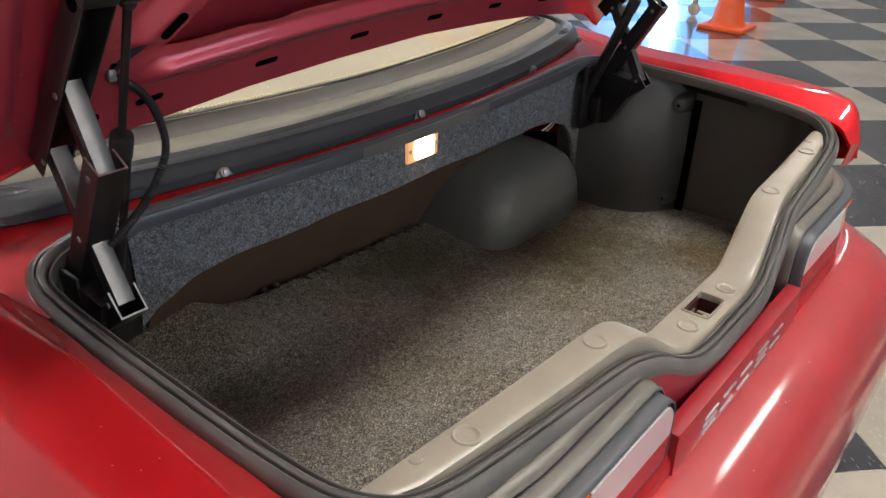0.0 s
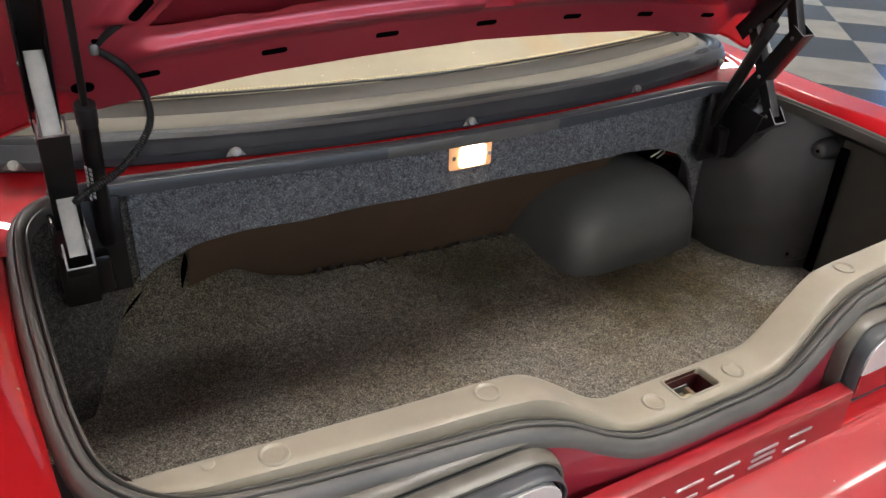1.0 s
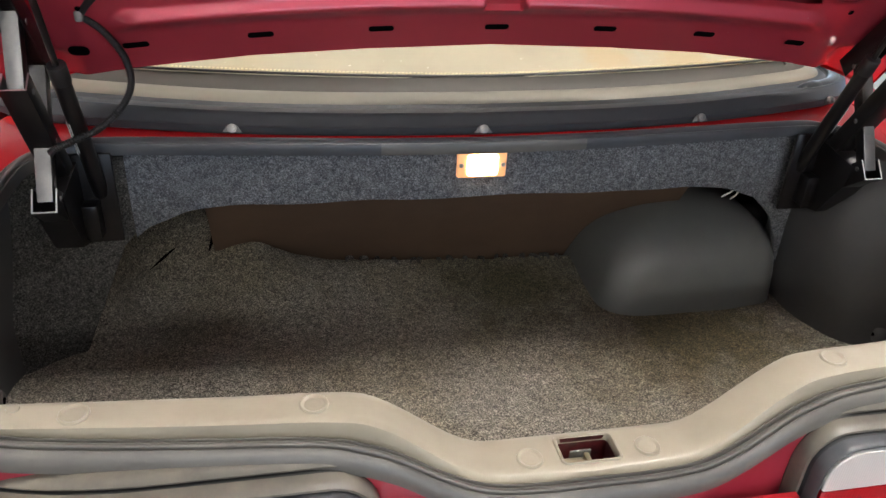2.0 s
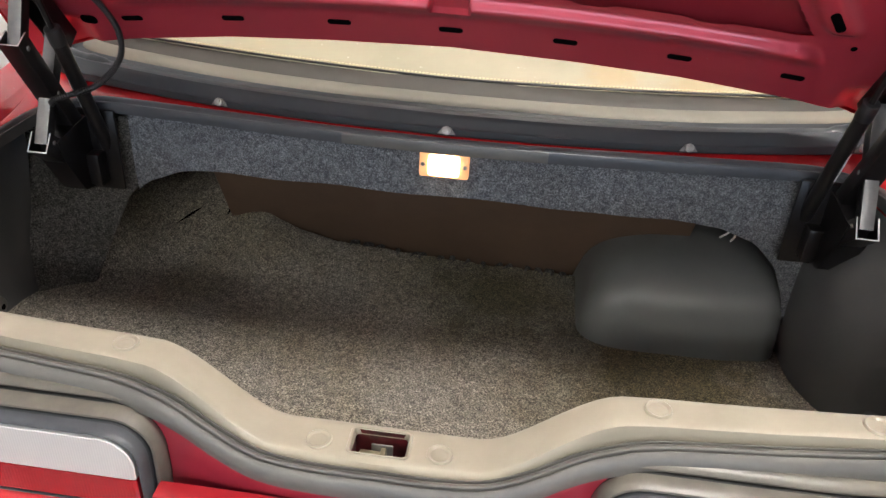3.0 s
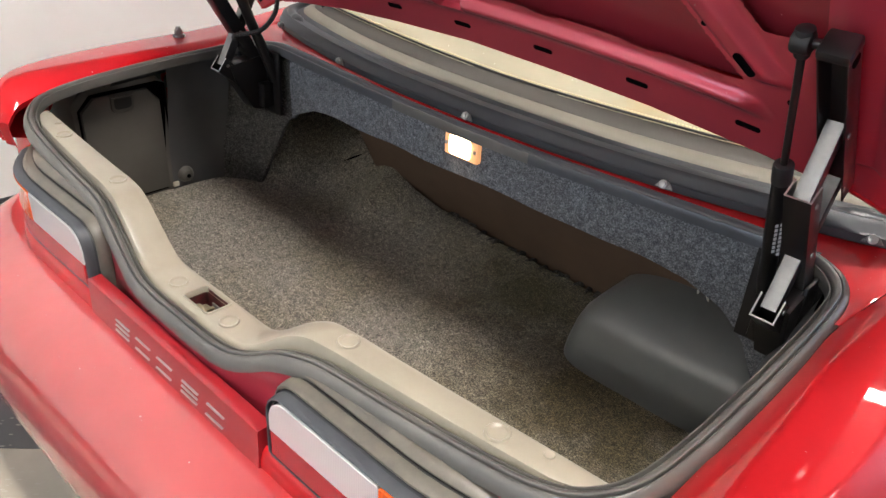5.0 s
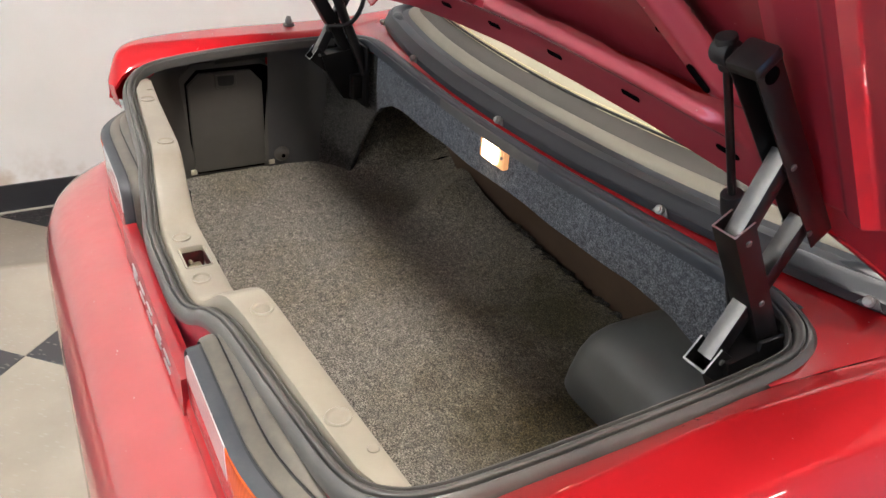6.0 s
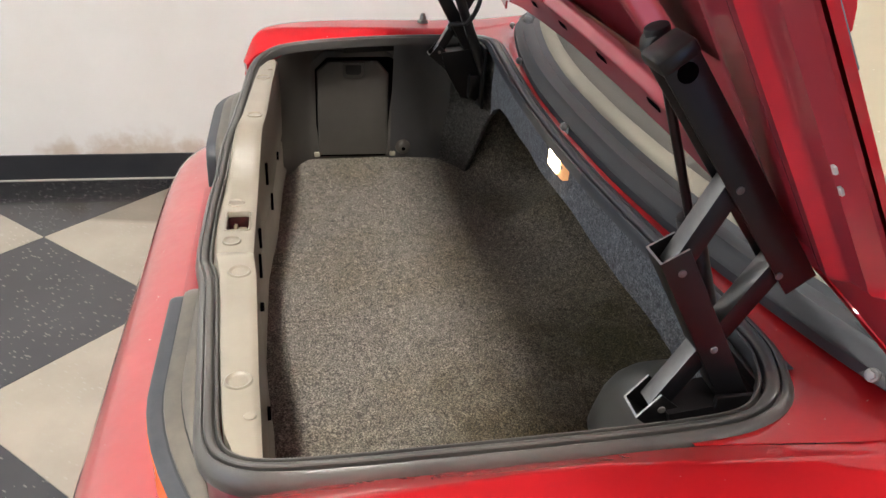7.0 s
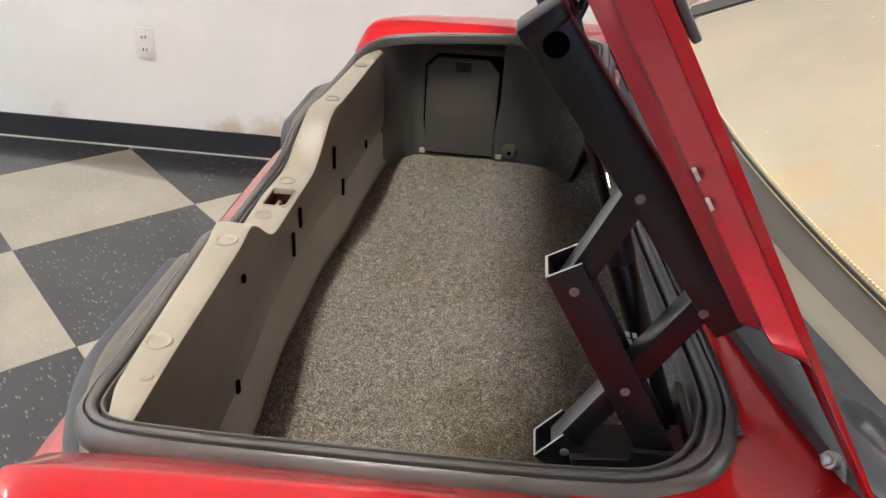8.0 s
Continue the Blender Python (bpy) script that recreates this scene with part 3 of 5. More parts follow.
def quarter():
    a, c, b = spline(INNER, 60), spline(CREASE, 60), spline(OUTER, 60)
    rows = []
    for i, (p, m, q) in enumerate(zip(a, c, b)):
        t = b[min(i + 1, 60)] - b[max(i - 1, 0)]
        w = Vector((t.y, -t.x, 0)).normalized()
        # a narrow ledge climbs from the seal to a crease, the top lies flat, then rolls over to the side
        row = [p + Vector((0, 0, -0.012)), p + Vector((0, 0, -0.003)), p.lerp(m, 0.12), p.lerp(m, 0.86) + Vector((0, 0, -0.0006)), m, m.lerp(q, 0.05)]
        row[5].z = m.z + 0.0003
        for f, dz in ((0.28, 0.0010), (0.50, 0.0014), (0.70, 0.0010), (0.745, 0.0006), (0.775, -0.0016), (0.86, -0.0105), (1.0, -0.0270)):
            v = m.lerp(q, f)
            row.append(Vector((v.x, v.y, lerp(m.z, q.z + 0.004, f * 0.5) + dz)))
        z = row[-1].z
        for o, dz in ((0.008, -0.014), (0.016, -0.032), (0.026, -0.068), (0.036, -0.14), (0.043, -0.26), (0.045, -0.40), (0.03, -0.60)):
            row.append(Vector((q.x, q.y if dz > -0.02 else max(q.y, 0.055), z + dz)) + w * o * w.x * w.x)
        rows.append(row)
    # the rear end closes downwards
    end = [Vector((v.x, v.y + 0.008 * step(0.76, 0.80, v.z), v.z - 0.046 * step(0.76, 0.80, v.z))) for v in rows[0]]
    return grid([end] + rows)


both("quarter_panel", quarter, RED, "glossy red painted rear quarter panel")


# the deck between seal and soft top
def deck():
    far = spline([(0.672, 0.42, 0.8605), (0.684, 0.50, 0.866), (0.698, 0.575, 0.875), (0.690, 0.634, 0.881), (0.62, 0.607, 0.880), (0.46, 0.572, 0.879),
                  (0.30, 0.547, 0.8785), (0.15, 0.535, 0.8785), (0.0, 0.530, 0.878)], 40)
    near_edge, n = offset_ring(0.015, -0.007), len(half) - 1
    rows = []
    for k, q in enumerate(far):
        f = (15 + 8 * k / 40) / 23 * n
        i = min(int(f), n - 1)
        p = near_edge[i].lerp(near_edge[i + 1], f - i)
        rows.append([p, p.lerp(q, 0.5) + Vector((0, 0, 0.0012)), q])
    left = [[Vector((-p.x, p.y, p.z)) for p in r] for r in reversed(rows[:-1])]
    return grid(rows + left)


part("rear_deck", deck(), RED, car, "narrow red deck before the soft top")


# rear body skin below the seal
def rear_skin():
    n = len(LOOP)
    idx = [i for i in range(-54, 55)]
    r1, r2 = offset_ring(0.010, -0.010), offset_ring(0.009, -0.022)
    rows = []
    for i in idx:
        a, b = r1[i % n], r2[i % n]
        rows.append([a, b, Vector((b.x, b.y + 0.002, min(b.z - 0.004, 0.70))), Vector((b.x, b.y, 0.66)), Vector((b.x, b.y + 0.01, 0.5))])
    return grid(rows)


part("rear_skin", rear_skin(), DARK_RED, car, "dark red body flange under the seal")

# badge panel
rows = []
for k in range(31):
    x = -0.2215 + 0.443 * k / 30
    rows.append([(x, -0.045, 0.670), (x, -0.0450, 0.6945), (x, -0.0455, 0.6960), (x, -0.0468, 0.6965), (x, -0.0650, 0.6958), (x, -0.0665, 0.6950), (x, -0.0672, 0.6930), (x, -0.0675, 0.670), (x, -0.0685, 0.640), (x, -0.0695, 0.634), (x, -0.0695, 0.624), (x, -0.05, 0.618)])
rows = [[(p[0], -0.044, p[2]) for p in rows[0]]] + rows + [[(p[0], -0.044, p[2]) for p in rows[-1]]]
badge_panel = part("badge_panel", grid(rows), GARNISH, car, "deep red plastic rear garnish with raised silver marks")
for k, (x0, n) in enumerate(((-0.142, 3), (-0.083, 2), (-0.024, 2), (0.042, 3), (0.103, 2))):
    bm = bmesh.new()
    for j in range(n):
        s = lerp(0.001, 0.0205, j / (n - 1))
        add(bm, plate([(0.0 + s * 0.25, s), (0.040 + s * 0.25, s), (0.0415 + s * 0.25, s + 0.0030), (0.0015 + s * 0.25, s + 0.0030)], 0.0022, 0.0005))
    bm.transform(Matrix.Translation((x0, -0.0682, 0.6455)) @ Matrix.Rotation(radians(90 - 1.6), 4, "X"))
    part("badge_mark", bm, SILVER, badge_panel, "plain raised silver bars")


# tail lights
def bend(x):
    return 1.7 * max(0.0, abs(x) - 0.43) ** 2


def light_rings(steps):
    rows = []
    for inset, y in steps:
        o = rounded(0.206 + inset, 0.680 - inset, 0.640 + inset, 0.788 - inset * 0.82, (0.006, 0.012, 0.03, max(0.062 - inset, 0.012)), 8)
        # extra points along the long edges keep the wrap smooth
        pts = []
        for i, (x, z) in enumerate(o):
            x2, z2 = o[(i + 1) % len(o)]
            m = 14 if abs(x2 - x) > 0.1 else 1
            pts += [(lerp(x, x2, j / m), lerp(z, z2, j / m)) for j in range(m)]
        rows.append([Vector((x, y + bend(x), z - 0.020 * step(0.45, 0.65, x) * (z - 0.64) / 0.16)) for x, z in pts])
    return rows


def lens(x0, x1, z0, z1, corner):
    o = rounded(x0, x1, z0, z1, (0.002, 0.002, 0.002, corner), 6)
    pts = []
    for i, (x, z) in enumerate(o):
        x2, z2 = o[(i + 1) % len(o)]
        m = 12 if abs(x2 - x) > 0.05 else 1
        pts += [(lerp(x, x2, j / m), lerp(z, z2, j / m)) for j in range(m)]
    pts = [(x, z - 0.020 * step(0.45, 0.65, x) * (z - 0.64) / 0.16) for x, z in pts]
    front = [Vector((x, -0.0605 + bend(x), z)) for x, z in pts]
    cx, cz = (x0 + x1) / 2, (z0 + z1) / 2
    mid = [Vector((lerp(p.x, cx, 0.012), p.y - 0.0012, lerp(p.z, cz, 0.03))) for p in front]
    far = [Vector((p.x, -0.030 + bend(p.x), p.z)) for p in front]
    n = len(pts)
    bm = grid([far, front, mid], closed_v=True)
    bm.verts.ensure_lookup_table()
    ring = [bm.verts[2 * n + i] for i in range(n)]
    # close the face column by column
    f = bm.faces.new(ring)
    bmesh.ops.triangulate(bm, faces=[f])
    return bm


for s in (1, -1):
    tl = new("tail_light")
    tl.parent = car
    tagged(tl, "tail light with clear upper, red lower and amber outer lenses in a grey housing")
    tl.scale = (s, 1, 1)
    band = ((0.006, -0.004), (0.0002, -0.008), (-0.0008, -0.0125), (0.0004, -0.0175), (0.0032, -0.0222), (0.0068, -0.0248), (0.0092, -0.0246))
    groove = ((0.0092, -0.0246), (0.0104, -0.0205), (0.0124, -0.0205), (0.0134, -0.0260))
    rim = ((0.0134, -0.0260), (0.0138, -0.0340), (0.0152, -0.0395), (0.0178, -0.0432), (0.0204, -0.0438))
    groove_2 = ((0.0204, -0.0438), (0.0213, -0.0410), (0.0230, -0.0410), (0.0238, -0.0460))
    bezel = ((0.0238, -0.0460), (0.0242, -0.0550), (0.0258, -0.0598), (0.0276, -0.0612), (0.0288, -0.0606), (0.0292, -0.0590))
    line = ((0.0292, -0.0590), (0.0295, -0.0560), (0.0322, -0.0560), (0.033, -0.035))
    housing = part("housing", grid(light_rings(band), closed_v=True), GASKET, tl, "stepped tan-grey lamp housing")
    part("groove", grid(light_rings(groove), closed_v=True), BLACK, housing, "dark groove")
    part("rim", grid(light_rings(rim), closed_v=True), GASKET, housing, "dusty tan-grey rounded rim")
    part("groove", grid(light_rings(groove_2), closed_v=True), RAIL, housing, "dark blue-grey groove")
    part("bezel", grid(light_rings(bezel), closed_v=True), BEZEL, housing, "dark blue-grey lens bezel")
    part("lens_seal", grid(light_rings(line), closed_v=True), BLACK, housing, "thin black line round the lens")
    part("clear_lens", lens(0.2385, 0.425, 0.7090, 0.7615, 0.034), LENS_WHITE, tl, "ribbed clear reversing lens")
    part("amber_lens", lens(0.4255, 0.652, 0.7090, 0.7615, 0.004), LENS_AMBER, tl, "red-orange indicator lens wrapping the corner")
    part("red_lens", lens(0.2385, 0.652, 0.6725, 0.7085, 0.002), LENS_RED, tl, "red brake lens")


rows = []
for k in range(61):
    x = -0.67 + 1.34 * k / 60
    b = bend(x)
    rows.append([(x, -0.050 + b, 0.668), (x, -0.0570 + b, 0.6665), (x, -0.0625 + b, 0.660), (x, -0.0655 + b, 0.648), (x, -0.066 + b, 0.625), (x, -0.06 + b, 0.58)])
part("valance", grid(rows), RED, car, "red strip below the tail lights")


# bumper
def bumper():
    path = spline([(0, -0.068, 0), (0.3, -0.067, 0), (0.48, -0.064, 0), (0.58, -0.054, 0), (0.645, -0.032, 0), (0.695, 0.012, 0), (0.735, 0.09, 0), (0.765, 0.22, 0), (0.79, 0.42, 0)], 60)
    prof = [(-0.09, 0.612), (-0.02, 0.630), (-0.004, 0.636), (0.004, 0.6375), (0.016, 0.6355), (0.040, 0.6285), (0.062, 0.6215), (0.082, 0.611), (0.099, 0.594), (0.114, 0.568), (0.124, 0.540), (0.130, 0.51), (0.130, 0.46), (0.10, 0.36), (0.06, 0.28)]
    right = []
    for i, p in enumerate(path):
        t = path[min(i + 1, 60)] - path[max(i - 1, 0)]
        w = Vector((t.y, -t.x, 0)).normalized()
        k = table(((0.0, 1.0), (0.58, 1.0), (0.68, 0.92), (0.74, 0.62), (0.80, 0.42), (0.9, 0.36)), p.x + max(p.y, 0) * 0.4)
        drop = 0.03 * step(0.5, 0.8, p.x)
        right.append([p + w * o * k + Vector((0, 0, z - drop * step(0.0, 0.08, o))) for o, z in prof])
    left = [[Vector((-q.x, q.y, q.z)) for q in r] for r in reversed(right[1:])]
    return grid(left + right)


part("bumper", bumper(), BUMPER, car, "glossy red rear bumper with a sloping top")


# ---- trunk interior ----
def sill_z(x):
    return lerp(0.738, 0.812, step(0.100, 0.245, abs(x))) + 0.006 * step(0.3, 0.6, abs(x))


def sill_in(x):
    return table(((0, 0.034), (0.12, 0.034), (0.20, 0.040), (0.28, 0.048), (0.48, 0.057), (0.60, 0.064), (0.64, 0.070)), abs(x))


def sill_out(x):
    return table(((0, -0.022), (0.12, -0.016), (0.20, -0.006), (0.26, 0.001), (0.4, 0.012), (0.52, 0.020), (0.60, 0.034), (0.64, 0.046)), abs(x))


def seal_edge(x):
    """The inner edge of the seal beside the sill."""
    return table([(p[0], p[1]) for p in SEAL[:11]], abs(x)) + 0.0150


def sill():
    xs = [-0.614 + 1.228 * k / 96 for k in range(97)]
    xs = sorted(set([x for x in xs if min(abs(x - 0.0295), abs(x + 0.0295)) > 0.005] + [0.0295, -0.0295]))
    rows = []
    for x in xs:
        z, a, b, e = sill_z(x), sill_in(x), sill_out(x), seal_edge(x)
        b = max(b, e + 0.003)
        f0, f1 = (0.0225 - a) / (b - a) if abs(x) < 0.1 else 0.26, (-0.0105 - a) / (b - a) if abs(x) < 0.1 else 0.84
        rows.append([(x, a - 0.002, 0.520), (x, a + 0.0055, 0.546), (x, a + 0.0070, 0.551), (x, a + 0.0065, 0.556), (x, a + 0.0020, 0.568), (x, a + 0.0010, 0.628), (x, a - 0.0030, 0.634), (x, a - 0.0030, 0.640), (x, a + 0.0015, 0.646), (x, a + 0.002, 0.70), (x, a, z - 0.007), (x, a - 0.0012, z - 0.0018), (x, a - 0.005, z),
                     (x, lerp(a, b, f0), z + 0.0006), (x, lerp(a, b, f1), z + 0.0006), (x, b + 0.001, z), (x, b - 0.0015, z - 0.0010), (x, max(b - 0.0065, e), z - 0.0075), (x, max(b - 0.0100, e), z - 0.020), (x, max(b - 0.011, e), z - 0.034)])
    i0, i1 = xs.index(-0.0295), xs.index(0.0295)
    return grid(rows, skip=lambda i, j: i0 <= i < i1 and j == 13)


sill_trim = part("sill_trim", sill(), TRIM, car, "grey-beige moulded plastic sill trim, dipped in the middle")
sill_trim.data.materials.append(SHADED_SILL)
# the inner face is a darker copy of the trim, shade in its colour
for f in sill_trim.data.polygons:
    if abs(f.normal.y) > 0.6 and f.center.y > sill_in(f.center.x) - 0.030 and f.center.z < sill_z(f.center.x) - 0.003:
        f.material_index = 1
for x, y in ((-0.491, 0.037), (-0.277, 0.027), (-0.064, 0.0), (0.064, 0.0), (0.277, 0.027), (0.491, 0.037)):
    z = sill_z(x)
    rows = []
    for r, h in ((0.0146, -0.0020), (0.0139, 0.0009), (0.0127, 0.0018), (0.0113, 0.0014), (0.0100, 0.0001), (0.0091, -0.0003), (0.004, 0.0), (0.0005, 0.0001)):
        rows.append([(x + r * math.cos(a), y + r * math.sin(a), z + 0.0008 + h) for a in [2 * math.pi * k / 24 for k in range(24)]])
    part("clip_button", grid(rows, closed_v=True), TRIM, sill_trim)
for x, y in ((-0.545, 0.05), (0.545, 0.05)):
    rows = [[(x + r * math.cos(a), y + r * math.sin(a), sill_z(x) + 0.0005 + h) for a in [2 * math.pi * k / 14 for k in range(14)]]
            for r, h in ((0.0065, -0.0005), (0.0055, 0.0012), (0.003, 0.0018), (0.0004, 0.0018))]
    part("small_plug", grid(rows, closed_v=True), TRIM, sill_trim)
for x, z0, z1 in ((-0.211, 0.703, 0.745), (-0.259, 0.628, 0.662), (-0.003, 0.688, 0.722), (0.039, 0.658, 0.699), (0.297, 0.768, 0.778), (0.352, 0.642, 0.660), (-0.44, 0.655, 0.672)):
    part("slit", box(x - 0.0035, x + 0.0035, sill_in(x) + 0.001, sill_in(x) + 0.0060, z0, z1, 0.001), HOLE, sill_trim)

# latch
def cup():
    o = [(-0.0295, -0.011), (0.0295, -0.011), (0.0295, 0.023), (-0.0295, 0.023)]
    rows = [[(x, y, z) for x, y in o] for z in (0.7386, 0.686)]
    bm = grid(rows, closed_v=True)
    bm.verts.ensure_lookup_table()
    cap(bm, [bm.verts[i] for i in (4, 5, 6, 7)])
    return bm


part("latch_well", cup(), WELL, car, "dark red well of the trunk latch")
rim = [Vector((x, y, 0.7392)) for x, y in rounded(-0.0310, 0.0310, -0.0125, 0.0245, 0.006, 5)]
rows = []
for i, p in enumerate(rim):
    c = Vector((0, 0.006, 0.7392))
    d = (p - c).normalized()
    rows.append([p + d * 0.0035 - Vector((0, 0, 0.0015)), p + d * 0.0018 + Vector((0, 0, 0.0012)), p - d * 0.0006 + Vector((0, 0, 0.0010)), p - d * 0.0022 - Vector((0, 0, 0.0015)), p - d * 0.0026 - Vector((0, 0, 0.008))])
part("latch_rim", grid(rows, closed_u=True), TRIM, car)
part("back_plate", box(-0.012, 0.012, 0.0190, 0.0215, 0.687, 0.722, 0.001), DULL, car, "grey steel plate behind the latch")
part("latch_block", box(-0.024, 0.003, 0.004, 0.017, 0.700, 0.7165, 0.0025), BRASS, car, "brassy zinc latch bracket")
striker = spline([(-0.021, 0.001, 0.700), (-0.021, 0.001, 0.717), (-0.014, 0.001, 0.7235), (-0.004, 0.001, 0.7235), (0.003, 0.001, 0.717), (0.003, 0.001, 0.700)], 24)
part("striker", tube(striker, 0.0030, 10), BRASS, car, "worn brassy striker loop")
part("latch_tongue", box(0.000, 0.0065, -0.006, 0.014, 0.700, 0.7255, 0.002), BRASS, car, "upright brassy latch tongue")
bm = rod((-0.013, -0.006, 0.701), (-0.013, -0.006, 0.7105), 0.0068, None, 20, 0.002)
add(bm, rod((-0.013, -0.006, 0.694), (-0.013, -0.006, 0.7015), 0.0090, None, 20, 0.001))
part("latch_bolt", bm, STEEL, car, "round steel bolt head")

# carpet floor; it climbs towards the seat-back on the side without a plastic cover
def climb(x):
    return table(((-0.74, 0.06), (-0.60, 0.10), (-0.50, 0.120), (-0.43, 0.128), (-0.385, 0.112), (-0.345, 0.090), (-0.29, 0.052), (-0.20, 0.014), (-0.08, 0.0)), x)


def carpet_end(x):
    wavy = 0.733 + 0.009 * noise.noise((x * 17, 0.5, 0)) + 0.008 * noise.noise((x * 46, 3.1, 0))
    return table(((-0.50, 0.815), (-0.42, 0.790), (-0.375, 0.735), (-0.345, 0.692), (-0.29, 0.705), (-0.20, wavy), (0.8, wavy)), x)


def carpet_z(x, y):
    e = carpet_end(x)
    f = (y - 0.015) / (e - 0.015)
    z = 0.528 + 0.016 * step(0.45, 0.72, abs(x)) + 0.006 * noise.noise((x * 5, y * 5, 2.0)) + 0.002 * noise.noise((x * 21, y * 21, 5.0))
    up = climb(x)
    z += 0.24 * step(0.545, 0.665, -x) * step(0.50, 0.60, y)
    z += up * step(e - 0.20, e + 0.012, y) + 0.004 * noise.noise((x * 13, y * 13, 1.0)) * step(0.02, 0.1, up)
    return z + (0.012 * step(0.80, 0.97, f) - 0.014 * step(0.985, 1.0, f)) * step(0.05, 0.0, up)


rows = []
for i in range(99):
    x = -0.735 + 1.47 * i / 98
    e = carpet_end(x)
    row = []
    for j in range(45):
        y = 0.015 + (e - 0.015) * j / 44
        row.append((x, y, carpet_z(x, y)))
    rows.append(row)
part("trunk_carpet", grid(rows), CARPET, car, "heathered grey-brown trunk floor carpet with faint stains")

# frayed tufts along the carpet's front edge
rng = random.Random(7)
for k in range(16):
    x = -0.19 + 0.44 * (k + 0.7 * rng.random()) / 16
    y = carpet_end(x)
    a = Vector((x, y - 0.002, carpet_z(x, y - 0.004) + 0.003))
    b = Vector((x + rng.uniform(-0.014, 0.014), y - rng.uniform(0.016, 0.034), 0))
    b.z = carpet_z(b.x, b.y) + 0.003
    mid = (a + b) / 2 + Vector((rng.uniform(-0.006, 0.006), 0, 0.004))
    r = rng.uniform(0.004, 0.008)
    part("tuft", tube(spline([a, mid, b], 6), r, 7, lambda i: r * (1.0 - 0.13 * i)), CARPET_DARK, car, "dark frayed tuft at the carpet's front edge")

# side liners
PLAN = [(0.592, 0.034), (0.602, 0.064), (0.645, 0.090), (0.688, 0.118), (0.707, 0.145), (0.712, 0.20), (0.712, 0.30), (0.704, 0.335)]
BULGE = [(0.704, 0.330), (0.672, 0.345), (0.632, 0.375), (0.603, 0.42), (0.590, 0.47), (0.588, 0.53), (0.592, 0.60)]


def liner_top(y):
    return table(((0.03, 0.806), (0.06, 0.820), (0.09, 0.830), (0.14, 0.836), (0.20, 0.842), (0.50, 0.852), (0.60, 0.856)), y)


def wall_sheet(plan, zs, lean):
    pts = spline([(x, y, 0) for x, y in plan], 28)
    rows = []
    for p in pts:
        k = (liner_top(p.y) - 0.50) / 0.35
        rows.append([Vector((p.x + lean(z), p.y, 0.50 + (z - 0.50) * k)) for z in zs])
    return grid(rows)


ZS = [0.50 + 0.35 * k / 20 for k in range(21)]
both("side_liner", lambda: wall_sheet(PLAN, ZS, lambda z: 0.006 * step(0.55, 0.8, z)), LINER, "dark taupe moulded side liner")
part("wheel_liner", wall_sheet(BULGE, ZS, lambda z: 0.055 * step(0.68, 0.90, z) - 0.006 * step(0.5, 0.62, z)), WHEEL, car, "dark moulded cover over the wheel housing")
LEFT = [(-0.704, 0.330), (-0.706, 0.38), (-0.702, 0.43), (-0.688, 0.470)]
part("wheel_liner", wall_sheet(LEFT, ZS, lambda z: 0.028 * step(0.62, 0.84, z)), WHEEL, car, "dark moulded liner beside the wheel housing")


def side_carpet():
    rows = []
    for k in range(25):
        z = lerp(0.505, 0.852, k / 24)
        end = table(((0.50, -0.632), (0.567, -0.604), (0.708, -0.541), (0.74, -0.510), (0.86, -0.498)), z)
        row = []
        for j in range(15):
            f = j / 14
            x = lerp(-0.692, end, f)
            y = table(((-0.70, 0.456), (-0.68, 0.470), (-0.655, 0.487), (-0.62, 0.503), (-0.58, 0.516), (-0.555, 0.526), (-0.535, 0.536), (-0.51, 0.546)), x)
            row.append((x, y - 0.006 * step(0.66, 0.56, z) * (1 - f) + 0.003 * noise.noise((x * 9, z * 9, 4.0)), z))
        row.append((end + 0.002, row[-1][1] + 0.004, z))
        row.append((end - 0.002, row[-2][1] + 0.012, z))
        rows.append(row)
    return grid(rows)


part("side_carpet", side_carpet(), CARPET_DARK, car, "dark grey carpet flap covering the inner side wall")

door = part("access_door", plate([(0.152, 0.553), (0.322, 0.553), (0.322, 0.760), (0.296, 0.790), (0.180, 0.790), (0.152, 0.765)], 0.016, 0.005),
            LINER, car, "chamfered dark taupe access door")
LEFT_WALL = Matrix(((0, 0, 1, -0.7170), (1, 0, 0, 0), (0, 1, 0, 0), (0, 0, 0, 1)))
surround = plate([(0.130, 0.540), (0.345, 0.540), (0.345, 0.790), (0.318, 0.812), (0.168, 0.812), (0.130, 0.776)], 0.0070, 0.003)
surround.transform(LEFT_WALL)
part("door_surround", surround, LINER, car, "raised moulded border round the access door")
gap = plate([(0.1475, 0.5475), (0.3255, 0.5475), (0.338, 0.600), (0.340, 0.792), (0.322, 0.800), (0.176, 0.797), (0.1475, 0.768)], 0.0078)
gap.transform(LEFT_WALL)
part("door_gap", gap, HOLE, car, "dark gap round the access door, widest beside the wheel housing")
for y in (0.148, 0.336):
    part("door_clip", box(-0.7095, -0.7005, y - 0.007, y + 0.007, 0.549, 0.561, 0.002), CASTER, car, "small pale clip at the foot of the access door")
door.matrix_basis = Matrix(((0, 0, 1, -0.7165), (1, 0, 0, 0), (0, 1, 0, 0), (0, 0, 0, 1)))
part("pull", plate(rounded(0.213, 0.262, 0.752, 0.7885, (0.012, 0.012, 0.002, 0.002)), 0.021, 0.003), LINER, door)
part("pull_recess", plate(rounded(0.219, 0.256, 0.760, 0.783, (0.008, 0.008, 0.002, 0.002)), 0.0218, 0.0003), BLACK, door)
